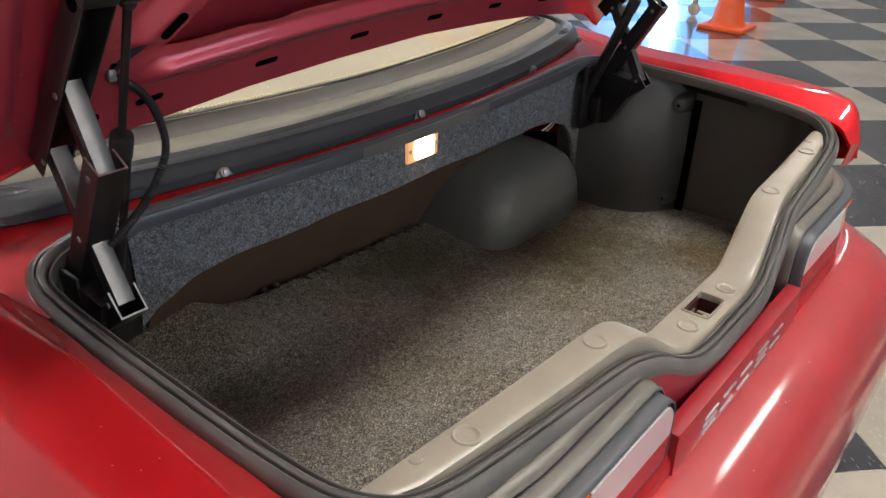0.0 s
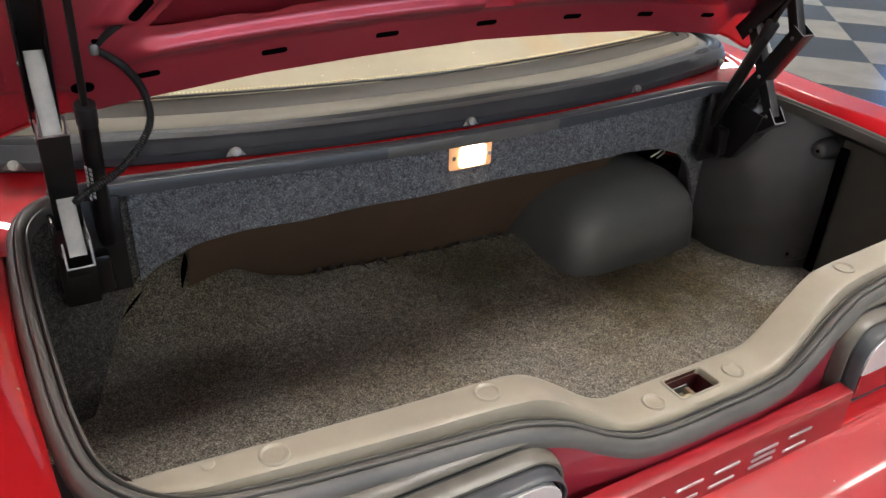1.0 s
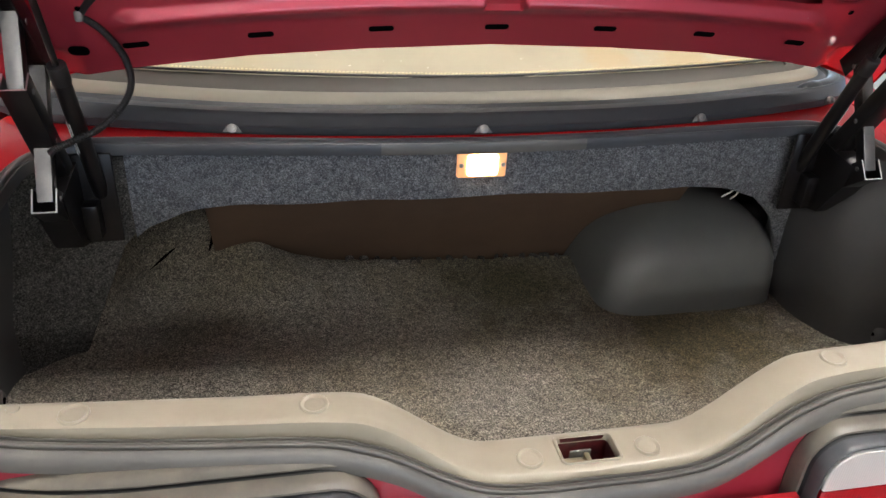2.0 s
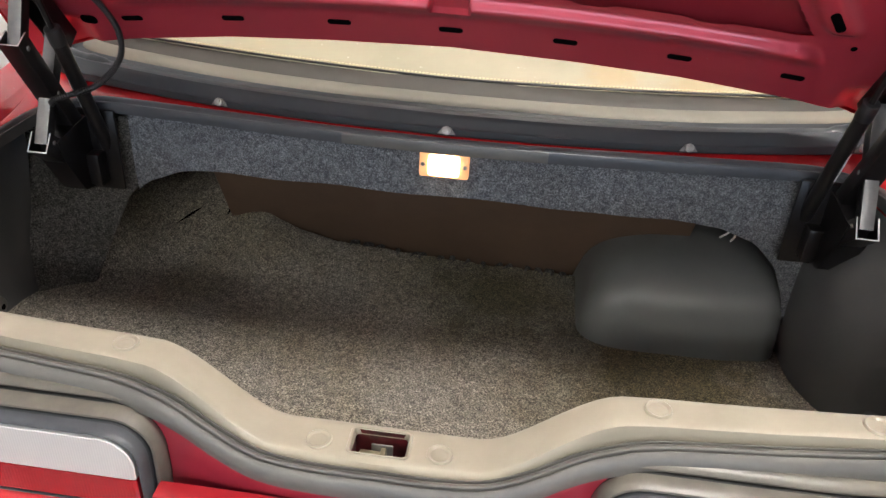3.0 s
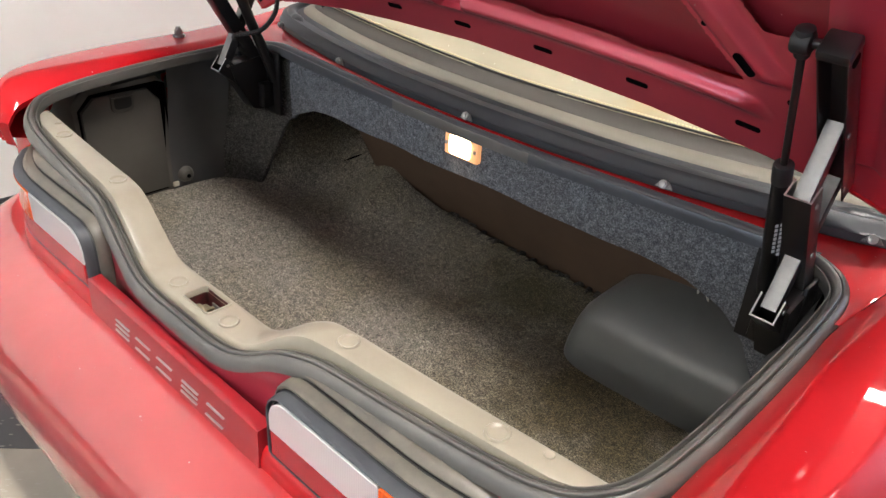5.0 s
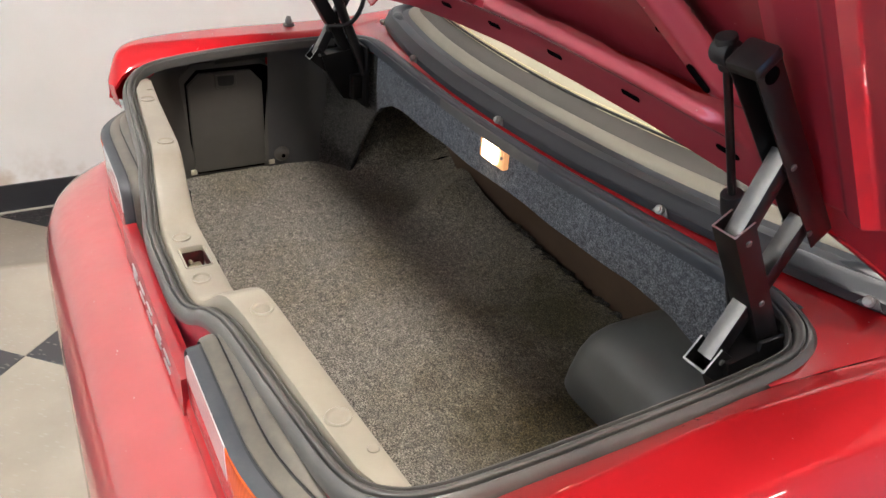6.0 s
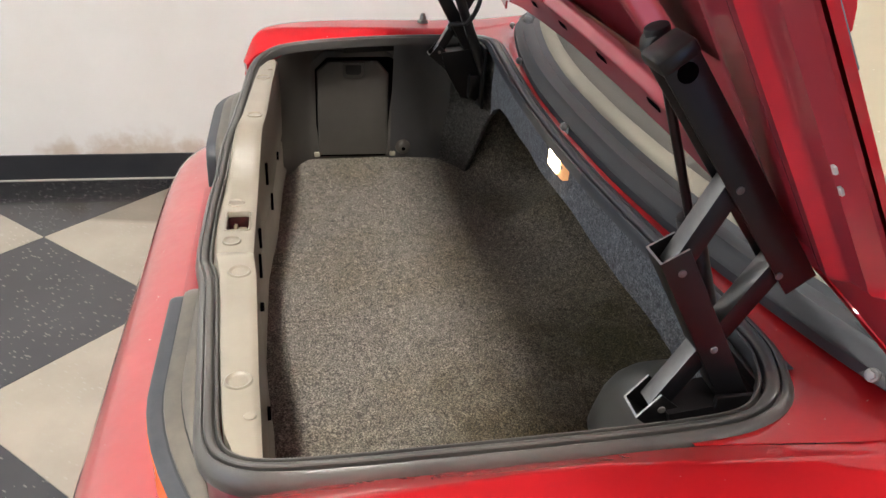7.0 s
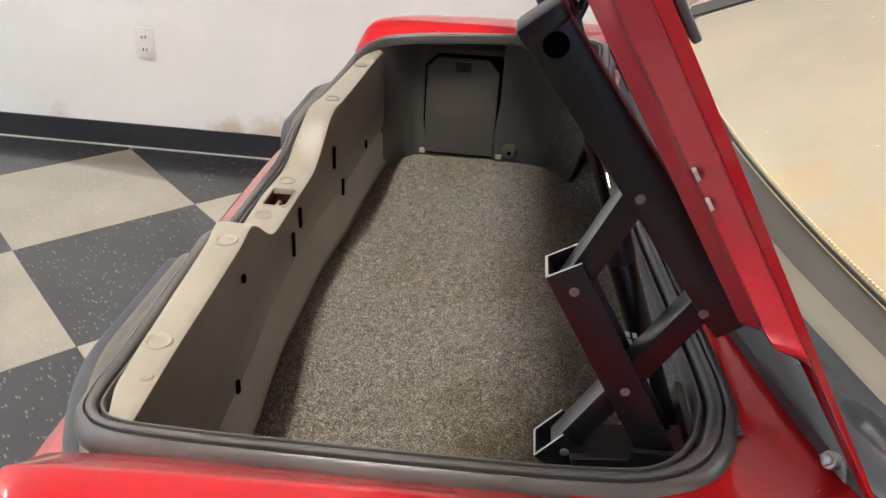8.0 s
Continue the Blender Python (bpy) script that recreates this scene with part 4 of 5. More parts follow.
for y, z in ((0.362, 0.572), (0.364, 0.792)):
    boss = part("boss", rod((-0.716, y, z), (-0.690, y, z), 0.024, 0.013, 20, 0.005), LINER, car, "moulded boss on the side liner")
    part("pin_hole", rod((-0.6902, y, z), (-0.6894, y, z), 0.0050, None, 14), HOLE, boss)
for z in (0.572, 0.792):
    boss = part("boss", rod((0.700, 0.356, z), (0.658, 0.350, z), 0.026, 0.014, 20, 0.006), WHEEL, car, "moulded boss beside the wheel housing cover")
    part("pin_hole", rod((0.6582, 0.350, z), (0.6572, 0.350, z), 0.0035, None, 14), HOLE, boss)
part("liner_recess", box(0.6960, 0.7035, 0.314, 0.334, 0.530, 0.800, 0.003), HOLE, car, "dark upright recess of the side liner")


# front bulkhead
def arch(x):
    a = abs(x)
    return table(((0, 0.776), (0.36, 0.773), (0.44, 0.766), (0.50, 0.742), (0.54, 0.705), (0.565, 0.655), (0.585, 0.59), (0.60, 0.51), (0.66, 0.51)), a)


def bulkhead():
    rows = []
    for k in range(101):
        x = -0.520 + 1.118 * k / 100
        y = 0.520 + 0.055 * abs(x) ** 2 + 0.003 * noise.noise((x * 6, 0, 0))
        lo, hi = arch(x) + 0.004 * noise.noise((x * 9, 3, 0)), 0.872
        row = [(x, y + 0.014, hi), (x, y, hi)]
        for j in range(1, 9):
            f = j / 8
            row.append((x, y + 0.004 * math.sin(f * 3) * math.sin(x * 14), lerp(hi, lo, f)))
        row += [(x, y + 0.005, lo - 0.002), (x, y + 0.010, lo)]
        rows.append(row)
    return grid(rows)


part("bulkhead_carpet", bulkhead(), CARPET_BLUE, car, "blue-grey heathered carpet panel hanging below the soft top")

rows = []
for k in range(41):
    x = -0.43 + 0.86 * k / 40
    row = []
    for j in range(13):
        f = j / 12
        row.append((x, lerp(0.548, 0.745, f ** 0.8) + 0.008 * math.sin(x * 9 + f * 3) * f, lerp(0.83, 0.522, f) + 0.02 * abs(x) ** 2))
    rows.append(row)
part("seat_back_board", grid(rows), BROWN, car, "brown fibreboard behind the rear seat")
part("front_wall", box(-0.75, 0.75, 0.80, 0.82, 0.48, 0.90), BLACK, car, "black inner body wall")
part("trunk_pan", box(-0.74, 0.74, 0.0, 0.81, 0.490, 0.500), BLACK, car, "black trunk pan under the carpet")


# wheel housing covers
def hump(levels, r):
    rows = []
    for z, x0, x1, y0 in levels:
        o = rounded(x0, x1, y0, 0.80, (r, r * 0.6, 0.01, 0.01), 8)
        rows.append([(x, y, z) for x, y in o])
    bm = grid(rows, closed_v=True)
    n = len(rows[0])
    bm.verts.ensure_lookup_table()
    cap(bm, [bm.verts[len(bm.verts) - n + i] for i in range(n)])
    return bm


H_LEVELS = ((0.500, 0.244, 0.582, 0.506), (0.550, 0.250, 0.582, 0.511), (0.590, 0.258, 0.582, 0.517), (0.615, 0.267, 0.581, 0.524), (0.633, 0.279, 0.579, 0.534), (0.647, 0.295, 0.575, 0.547), (0.658, 0.314, 0.569, 0.564),
            (0.667, 0.336, 0.560, 0.586), (0.674, 0.360, 0.548, 0.615), (0.679, 0.385, 0.53, 0.65), (0.682, 0.41, 0.51, 0.70))
part("wheel_cover", hump(H_LEVELS, 0.055), HUMP, car, "smooth charcoal plastic wheel housing cover")


CUT_A = ((-0.421, 0.750), (-0.424, 0.738), (-0.432, 0.722), (-0.440, 0.704))
CUT_B = ((-0.499, 0.724), (-0.512, 0.716), (-0.527, 0.706), (-0.542, 0.694))


def carpet_cut(pts, r):
    """A dark cut in the moulded carpet, wider in its middle."""
    path = [Vector((p.x, p.y, carpet_z(p.x, p.y) + r * 0.2)) for p in spline([(x, y, 0) for x, y in pts], 20)]
    return tube(path, r, 8, lambda i: r * (0.25 + math.sin(math.pi * i / 20)))


for pts, r in ((CUT_A, 0.0040), (CUT_B, 0.0020)):
    part("carpet_cut", carpet_cut(pts, r), HOLE, car, "dark cut in the carpet over the wheel housing")

# trunk lamp
def lamp_lens_material():
    """A frosted lens, hottest where the bulb sits behind it."""
    m = glow("lamp_glow", (1.0, 0.74, 0.44), 1.0)
    n, l = m.node_tree.nodes, m.node_tree.links
    co = n.new("ShaderNodeTexCoord")
    d = n.new("ShaderNodeVectorMath")
    d.operation = "LENGTH"
    l.new(co.outputs["Object"], d.inputs[0])
    r = n.new("ShaderNodeMapRange")
    r.interpolation_type = "SMOOTHSTEP"
    r.inputs[1].default_value, r.inputs[2].default_value = 0.012, 0.036
    r.inputs[3].default_value, r.inputs[4].default_value = LAMP_GLOW, 1.3
    l.new(d.outputs["Value"], r.inputs[0])
    l.new(r.outputs[0], n["Emission"].inputs[1])
    return m


lamp = new("trunk_lamp")
lamp.parent = car
lamp.location = (0, 0.5215, 0.834)
tagged(lamp, "lit rectangular trunk lamp with a warm glowing lens")
part("lamp_frame", box(-0.039, 0.039, -0.010, 0.004, -0.023, 0.023, 0.004), FRAME, lamp, "amber plastic lamp frame")
part("lamp_lens", box(-0.0245, 0.0245, -0.0155, -0.0095, -0.0175, 0.0175, 0.004), lamp_lens_material(), lamp, "glowing warm white lens")
for x in (-0.033, 0.033):
    part("screw", rod((x, -0.0115, -0.001), (x, -0.009, -0.001), 0.0035, None, 12), STEEL, lamp)


# ---- trunk lid ----
TH = radians(57)
LID = Matrix(((1, 0, 0, 0), (0, -math.cos(TH), -math.sin(TH), 0.495), (0, math.sin(TH), -math.cos(TH), 1.048), (0, 0, 0, 1)))
lid = new("trunk_lid")
lid.parent = car
lid.matrix_basis = LID
tagged(lid, "raised red trunk lid showing its stamped inner panel")
TOP = 0.72


def front_edge(u):
    return table(((0, -0.036), (0.18, -0.044), (0.33, -0.056), (0.49, -0.080), (0.56, -0.096), (0.62, -0.120), (0.70, -0.160)), abs(u))


def opening(u, s):
    """How far a place lies inside the nearest opening of the inner panel."""
    a = abs(u)
    q = s + 0.15 * u * u
    edge = 0.080 - 0.005 * max(step(0.034, 0.012, abs(a - 0.185)), step(0.034, 0.012, abs(a - 0.337)))
    diag = 0.505 - (s - 0.060) * 0.72
    inside = min(q - edge, a - 0.045, (diag - 0.042 - a) * 0.81, 0.52 - s)
    small = min((a - diag - 0.042) * 0.81, 0.566 - a, s - 0.128, 0.44 - s)
    return max(inside, small)


def lid_height(u, s):
    a = abs(u)
    q = s + 0.15 * u * u
    h = table(((-0.06, -0.010), (-0.026, -0.008), (-0.014, -0.004), (0.0, 0.0), (0.02, 0.0)), q)
    # a raised band behind the slots, cut off slantwise at its ends
    band = table(((0.016, 0.0), (0.022, 0.0006), (0.027, 0.0022), (0.034, 0.0060), (0.044, 0.0124), (0.049, 0.0152), (0.052, 0.0162), (0.0545, 0.0160), (0.057, 0.0144), (0.060, 0.0112), (0.063, 0.0078), (0.066, 0.0052), (0.069, 0.0042), (0.45, 0.0040)), q)
    h += band * step(0.520, 0.482, a + (q - 0.028) * 0.75)
    # corner braces
    diag = 0.505 - (s - 0.060) * 0.72
    h = max(h, 0.017 * step(0.034, 0.008, abs(a - diag)) * step(0.045, 0.075, s) * step(0.48, 0.40, s))
    # a square pocket cuts the band in the middle, a low rib runs on above it
    h += 0.006 * step(0.045, 0.030, a) * step(0.11, 0.13, s)
    h = lerp(h, -0.003, step(0.0280, 0.0240, a) * step(0.036, 0.041, q) * step(0.110, 0.104, q))
    # side frame: valley, ridge, step and flange; its box ends short of the corner
    side = table(((0.56, 0.0), (0.585, 0.004), (0.60, 0.003), (0.628, 0.002), (0.640, 0.010), (0.655, 0.012), (0.668, 0.002), (0.688, 0.000), (0.697, -0.014), (0.71, -0.016)), a)
    side = lerp(-0.015, side, step(-0.062, -0.036, s))
    w = step(0.545, 0.585, a)
    return h * (1 - w) + side * w


# stations across the panel, close together along the ridge and the edge of the pressed fields
STATIONS = ([-0.026, -0.014, -0.006, 0.0, 0.008, 0.016] + [0.019 + 0.003 * k for k in range(10)] + [0.048 + 0.0013 * k for k in range(19)]
            + [0.0735 + 0.0012 * k for k in range(8)] + [0.085 + 0.003 * k for k in range(160)] + [0.570 + 0.012 * k for k in range(16)])


def inner_panel():
    rows = []
    for i in range(471):
        u = -0.703 + 1.406 * i / 470
        e, bow = front_edge(u), 0.15 * u * u
        row = [e]
        for q in STATIONS:
            v = max(q - bow, e + 0.0004 * (len(row)))
            row.append(min(v, TOP))
        line = []
        for v in row:
            # mesh corners near an opening's edge lie on that edge
            x, y, d = u, v, opening(u, v)
            if abs(d) < 0.0017:
                gx, gy = (opening(u + 0.0004, v) - opening(u - 0.0004, v)) / 0.0008, (opening(u, v + 0.0004) - opening(u, v - 0.0004)) / 0.0008
                g = gx * gx + gy * gy
                if g > 0.2:
                    x, y = u - d * gx / g, v - d * gy / g
            line.append((x, y, lid_height(x, y)))
        rows.append(line)

    def cut(i, j):
        c = [rows[i][j], rows[i + 1][j], rows[i][j + 1], rows[i + 1][j + 1]]
        return opening(sum(p[0] for p in c) / 4, sum(p[1] for p in c) / 4) > 0
    return grid(rows, skip=cut)


panel = part("inner_panel", inner_panel(), RED_INNER, lid, "stamped red inner panel with ridges and large openings", False)
panel.data.shade_smooth()
panel.data.set_sharp_from_angle(angle=radians(40))


def outer_skin():
    rows = []
    for i in range(61):
        u = -0.709 + 1.418 * i / 60
        e = front_edge(u) - 0.005
        crown = -0.026 + 0.009 * (u / 0.7) ** 2
        row = [(u, e, -0.012), (u, e - 0.002, -0.015)]
        for j in range(21):
            f = j / 20
            row.append((u, lerp(e, TOP + 0.01, f), crown - 0.006 * math.sin(math.pi * f)))
        row.append((u, TOP + 0.008, -0.010))
        rows.append(row)
    edge_l = [(p[0], p[1], -0.0150) for p in rows[0]]
    edge_r = [(p[0], p[1], -0.0150) for p in rows[-1]]
    return grid([edge_l] + rows + [edge_r])


# extra sheet behind the openings; its dark red holds the shade there
def skin_underside():
    rows = []
    for i in range(41):
        u = -0.60 + 1.20 * i / 40
        rows.append([(u, lerp(0.030, 0.600, j / 20), -0.0215 + 0.009 * (u / 0.7) ** 2 - 0.004 * math.sin(math.pi * j / 20)) for j in range(21)])
    return grid(rows)


part("skin_underside", skin_underside(), SKIN_SHADE, lid, "added underside sheet behind the openings, its red darkened for shade")
part("outer_skin", outer_skin(), RED, lid, "glossy red outer skin with a hemmed edge")


def obround(w, h, thick):
    return plate(rounded(-w / 2, w / 2, -h / 2, h / 2, h * 0.45, 5), thick)


def on_lid(u, s, turn=0.0):
    return Matrix.Translation((u, s, lid_height(u, s) + 0.0008)) @ Matrix.Rotation(radians(turn), 4, "Z")


for u in (0.0, 0.159, 0.317, 0.476, -0.159, -0.317, -0.476):
    bm = obround(0.034, 0.0095, 0.0006)
    bm.transform(on_lid(u, -0.15 * u * u) @ Matrix.Rotation(math.atan(-0.3 * u), 4, "Z"))
    part("slot", bm, HOLE, lid, "dark oblong slot")
for s in (1, -1):
    bm = obround(0.036, 0.012, 0.0006)
    bm.transform(on_lid(s * 0.4835, 0.090, -54 * s))
    part("slot", bm, HOLE, lid, "dark oblong slot")
    bm = obround(0.008, 0.008, 0.0006)
    bm.transform(on_lid(s * 0.530, 0.030))
    part("drain_hole", bm, HOLE, lid)
    bm = obround(0.007, 0.007, 0.0006)
    bm.transform(on_lid(s * 0.435, 0.134))
    part("drain_hole", bm, HOLE, lid)
bm = obround(0.026, 0.017, 0.0006)
bm.transform(on_lid(-0.548, -0.045))
part("drain_hole", bm, HOLE, lid)

# spoiler on the lid's outer side
rows = []
for k in range(41):
    x = -0.699 + 1.398 * k / 40
    f = step(0.699, 0.672, abs(x))
    lo = 0.158 + 0.018 * (1 - f)
    rows.append([(x, lo, -0.026), (x, lo, -0.030 - 0.006 * f), (x, lo + 0.012, -0.036 - 0.010 * f), (x, 0.21, -0.042 - 0.016 * f), (x, 0.32, -0.046 - 0.020 * f),
                 (x, 0.50, -0.046 - 0.018 * f), (x, 0.56, -0.034), (x, 0.56, -0.026)])
bm = grid(rows)
bm.verts.ensure_lookup_table()
cap(bm, [bm.verts[i] for i in range(8)])
cap(bm, [bm.verts[len(bm.verts) - 8 + i] for i in range(8)])
part("spoiler", bm, RED, lid, "red spoiler on the lid's outer side")
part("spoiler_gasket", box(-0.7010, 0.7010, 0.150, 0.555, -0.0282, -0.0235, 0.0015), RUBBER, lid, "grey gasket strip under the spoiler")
for u, s in ((0.690, 0.084), (0.690, 0.065)):
    bm = plate([(-0.0018, -0.004), (0.0022, -0.003), (0.0026, 0.003), (-0.0012, 0.004)], 0.0022)
    bm.transform(on_lid(u, s))
    part("paint_chip", bm, PLATE, lid, "white chip in the paint")


# ---- hinges ----
def channel(p, q, width, depth, thick, back):
    """A folded U-shaped bar from p to q. Its web faces along back, its flanges stand on either side in x."""
    p, q, n = Vector(p), Vector(q), Vector(back)
    z = (q - p).normalized()
    n = (n - z * n.dot(z)).normalized()
    x = n.cross(z)
    L = (q - p).length
    m = Matrix((x, n, z)).transposed().to_4x4()
    m.translation = p
    w, t = width / 2, thick
    e = depth / 2
    o = [(-w, -e), (-w, e), (w, e), (w, -e), (w - t, -e), (w - t, e - t), (-w + t, e - t), (-w + t, -e)]
    bm = plate(o, L)
    bmesh.ops.bevel(bm, geom=[e for e in bm.edges if abs(e.verts[0].co.z - e.verts[1].co.z) > L * 0.5], offset=min(0.0015, t * 0.4), segments=2, affect="EDGES", profile=0.5)
    bm.transform(m)
    return bm


def link(name, p, q, back, h, label):
    """A link with a bare face; its flanges are blackened for their shade."""
    ob = part(name, channel(p, q, 0.0195, 0.019, 0.0022, back), LINK_STEEL, h, label)
    ob.data.materials.append(BLACK_METAL)
    for f in ob.data.polygons:
        if abs(f.normal.x) > 0.7:
            f.material_index = 1
    return ob


def bare_ends(ob, p, q):
    """Bare steel on the cut ends of a folded bar."""
    axis = (Vector(q) - Vector(p)).normalized()
    ob.data.materials.append(STEEL)
    for f in ob.data.polygons:
        if abs(f.normal.dot(axis)) > 0.95:
            f.material_index = len(ob.data.materials) - 1


def hinge(s):
    h = new("hinge")
    h.parent = car
    h.scale = (s, 1, 1)
    tagged(h, "black and steel scissor hinge of the trunk lid")
    P1, P2, P3, P4, Q = Vector((0.595, 0.456, 0.912)), Vector((0.595, 0.408, 0.993)), Vector((0.595, 0.497, 0.986)), Vector((0.595, 0.440, 1.067)), Vector((0.595, 0.420, 0.847))
    axis = Vector((0, -0.140, 0.176)).normalized()
    side = Vector((0, -0.176, -0.140)).normalized()
    base = Vector((0.595, 0.514, 0.985))
    part("lid_bracket", channel(base - axis * 0.012, base + axis * 0.236, 0.031, 0.030, 0.0025, -side), BLACK_METAL, h, "black channel bolted under the lid")
    d = (P2 - P4).normalized()
    link("upper_link", P4 - d * 0.010, P2 + d * 0.002, (0, -1, 0.4), h, "bare steel link, its flanges blackened for their shade")
    d = (P1 - P2).normalized()
    bare_ends(part("middle_arm", channel(P2 - d * 0.018, P1 + d * 0.130, 0.031, 0.027, 0.0022, (0, -0.86, -0.5)), BLACK_METAL, h, "black folded steel arm with bare cut ends"), P1, P2)
    d = (Q - P3).normalized()
    link("long_link", P3 - d * 0.010, Q + d * 0.004, (0, -1, 0.45), h, "bare steel link with a worn paper label")
    lab = P1.lerp(Q, 0.62) + Vector((0, -1, 0.55)).normalized() * 0.0084
    bm = box(-0.006, 0.006, -0.0006, 0.0006, -0.026, 0.026, 0.0003)
    bm.transform(between(lab, lab + d, (1, 0, 0)) @ Matrix.Rotation(radians(90), 4, "Z"))
    part("paper_label", bm, TAPE, h, "worn beige paper label")
    d = Vector((0, 0.095, -0.085)).normalized()
    bare_ends(part("lower_bracket", channel(Q - d * 0.012 + Vector((0, -0.004, -0.004)), Q + d * 0.110, 0.031, 0.032, 0.0022, (0, -0.6, -0.9)), BLACK_METAL, h, "black folded foot bracket with a bare cut rim"), Q, Q + d)
    part("mount_plate", box(0.532, 0.625, 0.512, 0.519, 0.730, 0.868, 0.002), BLACK_METAL, h, "black mounting plate")
    part("side_plate", box(0.612, 0.618, 0.468, 0.522, 0.760, 0.862, 0.002), BLACK_METAL, h, "black side plate of the hinge mount")
    foot = plate([(0.424, 0.846), (0.436, 0.806), (0.474, 0.744), (0.513, 0.735), (0.513, 0.858)], 0.040, 0.003)
    foot.transform(Matrix(((0, 0, 1, 0.577), (1, 0, 0, 0), (0, 1, 0, 0), (0, 0, 0, 1))))
    part("foot_box", foot, BLACK_METAL, h, "black pressed box of the hinge foot")
    part("mount_lug", box(0.556, 0.578, 0.488, 0.520, 0.745, 0.800, 0.004), BLACK_METAL, h)
    for p in (P1, P2, P3, P4, Q):
        for e in (0.0150, -0.0168):
            part("rivet", rod(p + Vector((e, 0, 0)), p + Vector((e + 0.0022, 0, 0)), 0.0036, None, 14, 0.0008), DULL, h)
    for z in (0.757, 0.84):
        part("bolt", rod((0.566, 0.513, z), (0.566, 0.523, z), 0.007, None, 6), STEEL, h)
    part("pivot_hole", rod((0.6100, 0.375, 1.160), (0.6112, 0.375, 1.160), 0.0080, None, 18), HOLE, h)
    # gas strut
    top, mid, bot = Vector((0.558, 0.375, 1.168)), Vector((0.556, 0.437, 1.012)), Vector((0.554, 0.520, 0.804))
    st = part("gas_strut", rod(mid, bot, 0.0108, None, 22, 0.002), BLACK_METAL, h, "black gas strut cylinder")
    part("piston_rod", rod(top, mid, 0.0042, None, 14), BLACK_METAL, st, "slim dark piston rod")
    d = (mid - top).normalized()
    part("strut_collar", rod(mid - d * 0.006, mid + d * 0.022, 0.0118, None, 22, 0.002), BLACK, st)
    part("ball_socket", rod(top - d * 0.014, top + d * 0.020, 0.0105, 0.008, 16, 0.003), BLACK, st)
    part("socket_head", rod(top + Vector((-0.011, 0, -0.002)), top + Vector((0.010, 0, -0.002)), 0.0128, None, 18, 0.004), BLACK, st, "rounded black ball joint head")
    part("bracket_cap", box(0.5780, 0.6125, -0.0165, 0.0165, -0.004, 0.010, 0.004), BLACK_METAL, h, "folded black end of the lid bracket").matrix_basis = (
        Matrix.Translation(base + axis * 0.234) @ Matrix.Rotation(math.atan2(0.140, 0.176), 4, "X") @ Matrix.Translation((-0.595, 0, 0)))
    part("ball_pin", rod(top, (0.580, 0.377, 1.166), 0.0055, None, 12), BLACK_METAL, st)
    # two rows of plain print bars on the outer rear side of the cylinder
    d = (bot - mid).normalized()
    e = Vector((0.75, -0.62, 0))
    e = (e - d * e.dot(d)).normalized()
    w = d.cross(e)
    for row, count in ((-0.0032, 8), (0.0032, 7)):
        for k in range(count):
            c = mid + d * (0.085 + 0.0075 * k) + e * 0.0104 + w * row
            m = Matrix((w, d, e)).transposed().to_4x4()
            m.translation = c
            bm = box(-0.0019, 0.0019, -0.0025, 0.0025, -0.0002, 0.0005)
            bm.transform(m)
            part("print_bar", bm, WHITE_TEXT, st)
    return h


hinge(1)
hinge(-1)

# wiring conduit from the body to the lid
pts = spline([(-0.600, 0.460, 0.880), (-0.577, 0.440, 0.908), (-0.524, 0.466, 0.926), (-0.487, 0.478, 0.966), (-0.485, 0.484, 1.005), (-0.503, 0.482, 1.040), (-0.530, 0.488, 1.062)], 420)
part("wire_conduit", tube(pts, 0.0050, 10, lambda i: 0.0050 if i % 4 < 2 else 0.0040), BLACK, car, "ribbed black wiring conduit")
pts = spline([(-0.530, 0.486, 1.066), (-0.512, 0.470, 1.086), (-0.46, 0.432, 1.132), (-0.38, 0.372, 1.205), (-0.33, 0.335, 1.25)], 40)
part("wire_sleeve", tube(pts, 0.0048, 10), BLACK, car, "smooth black wire sleeve along the lid")
part("conduit_clip", box(-0.537, -0.527, 0.478, 0.488, 1.056, 1.070, 0.003), DULL, car)

# ---- soft top ----
soft = new("soft_top")
soft.parent = car
tagged(soft, "raised grey soft top with a yellowed plastic rear window")
RAILPATH = spline([(0, 0.526, 0), (0.2, 0.533, 0), (0.4, 0.556, 0), (0.55, 0.584, 0), (0.63, 0.604, 0), (0.685, 0.630, 0), (0.722, 0.672, 0), (0.742, 0.74, 0), (0.752, 0.85, 0), (0.756, 1.05, 0), (0.758, 1.4, 0)], 90)


def soft_sweep(profile):
    right = []
    for i, p in enumerate(RAILPATH):
        t = RAILPATH[min(i + 1, 90)] - RAILPATH[max(i - 1, 0)]
        w = Vector((-t.y, t.x, 0)).normalized()
        lift = 0.006 * step(0.3, 0.7, p.x)
        right.append([p + w * f + Vector((0, 0, z + lift)) for f, z in profile])
    left = [[Vector((-q.x, q.y, q.z)) for q in r] for r in reversed(right[1:])]
    return grid(left + right)


part("rail", soft_sweep([(0.004, 0.874), (-0.001, 0.878), (-0.001, 0.889), (0.003, 0.892), (0.006, 0.903), (0.012, 0.908), (0.020, 0.907), (0.036, 0.906), (0.040, 0.9035), (0.050, 0.906), (0.058, 0.906)]), RAIL, soft, "dark rubber-edged fixing rail")
part("faded_band", soft_sweep([(0.053, 0.903), (0.055, 0.909), (0.060, 0.913), (0.074, 0.918), (0.079, 0.917), (0.081, 0.912)]), BAND, soft, "sun-faded beige band")
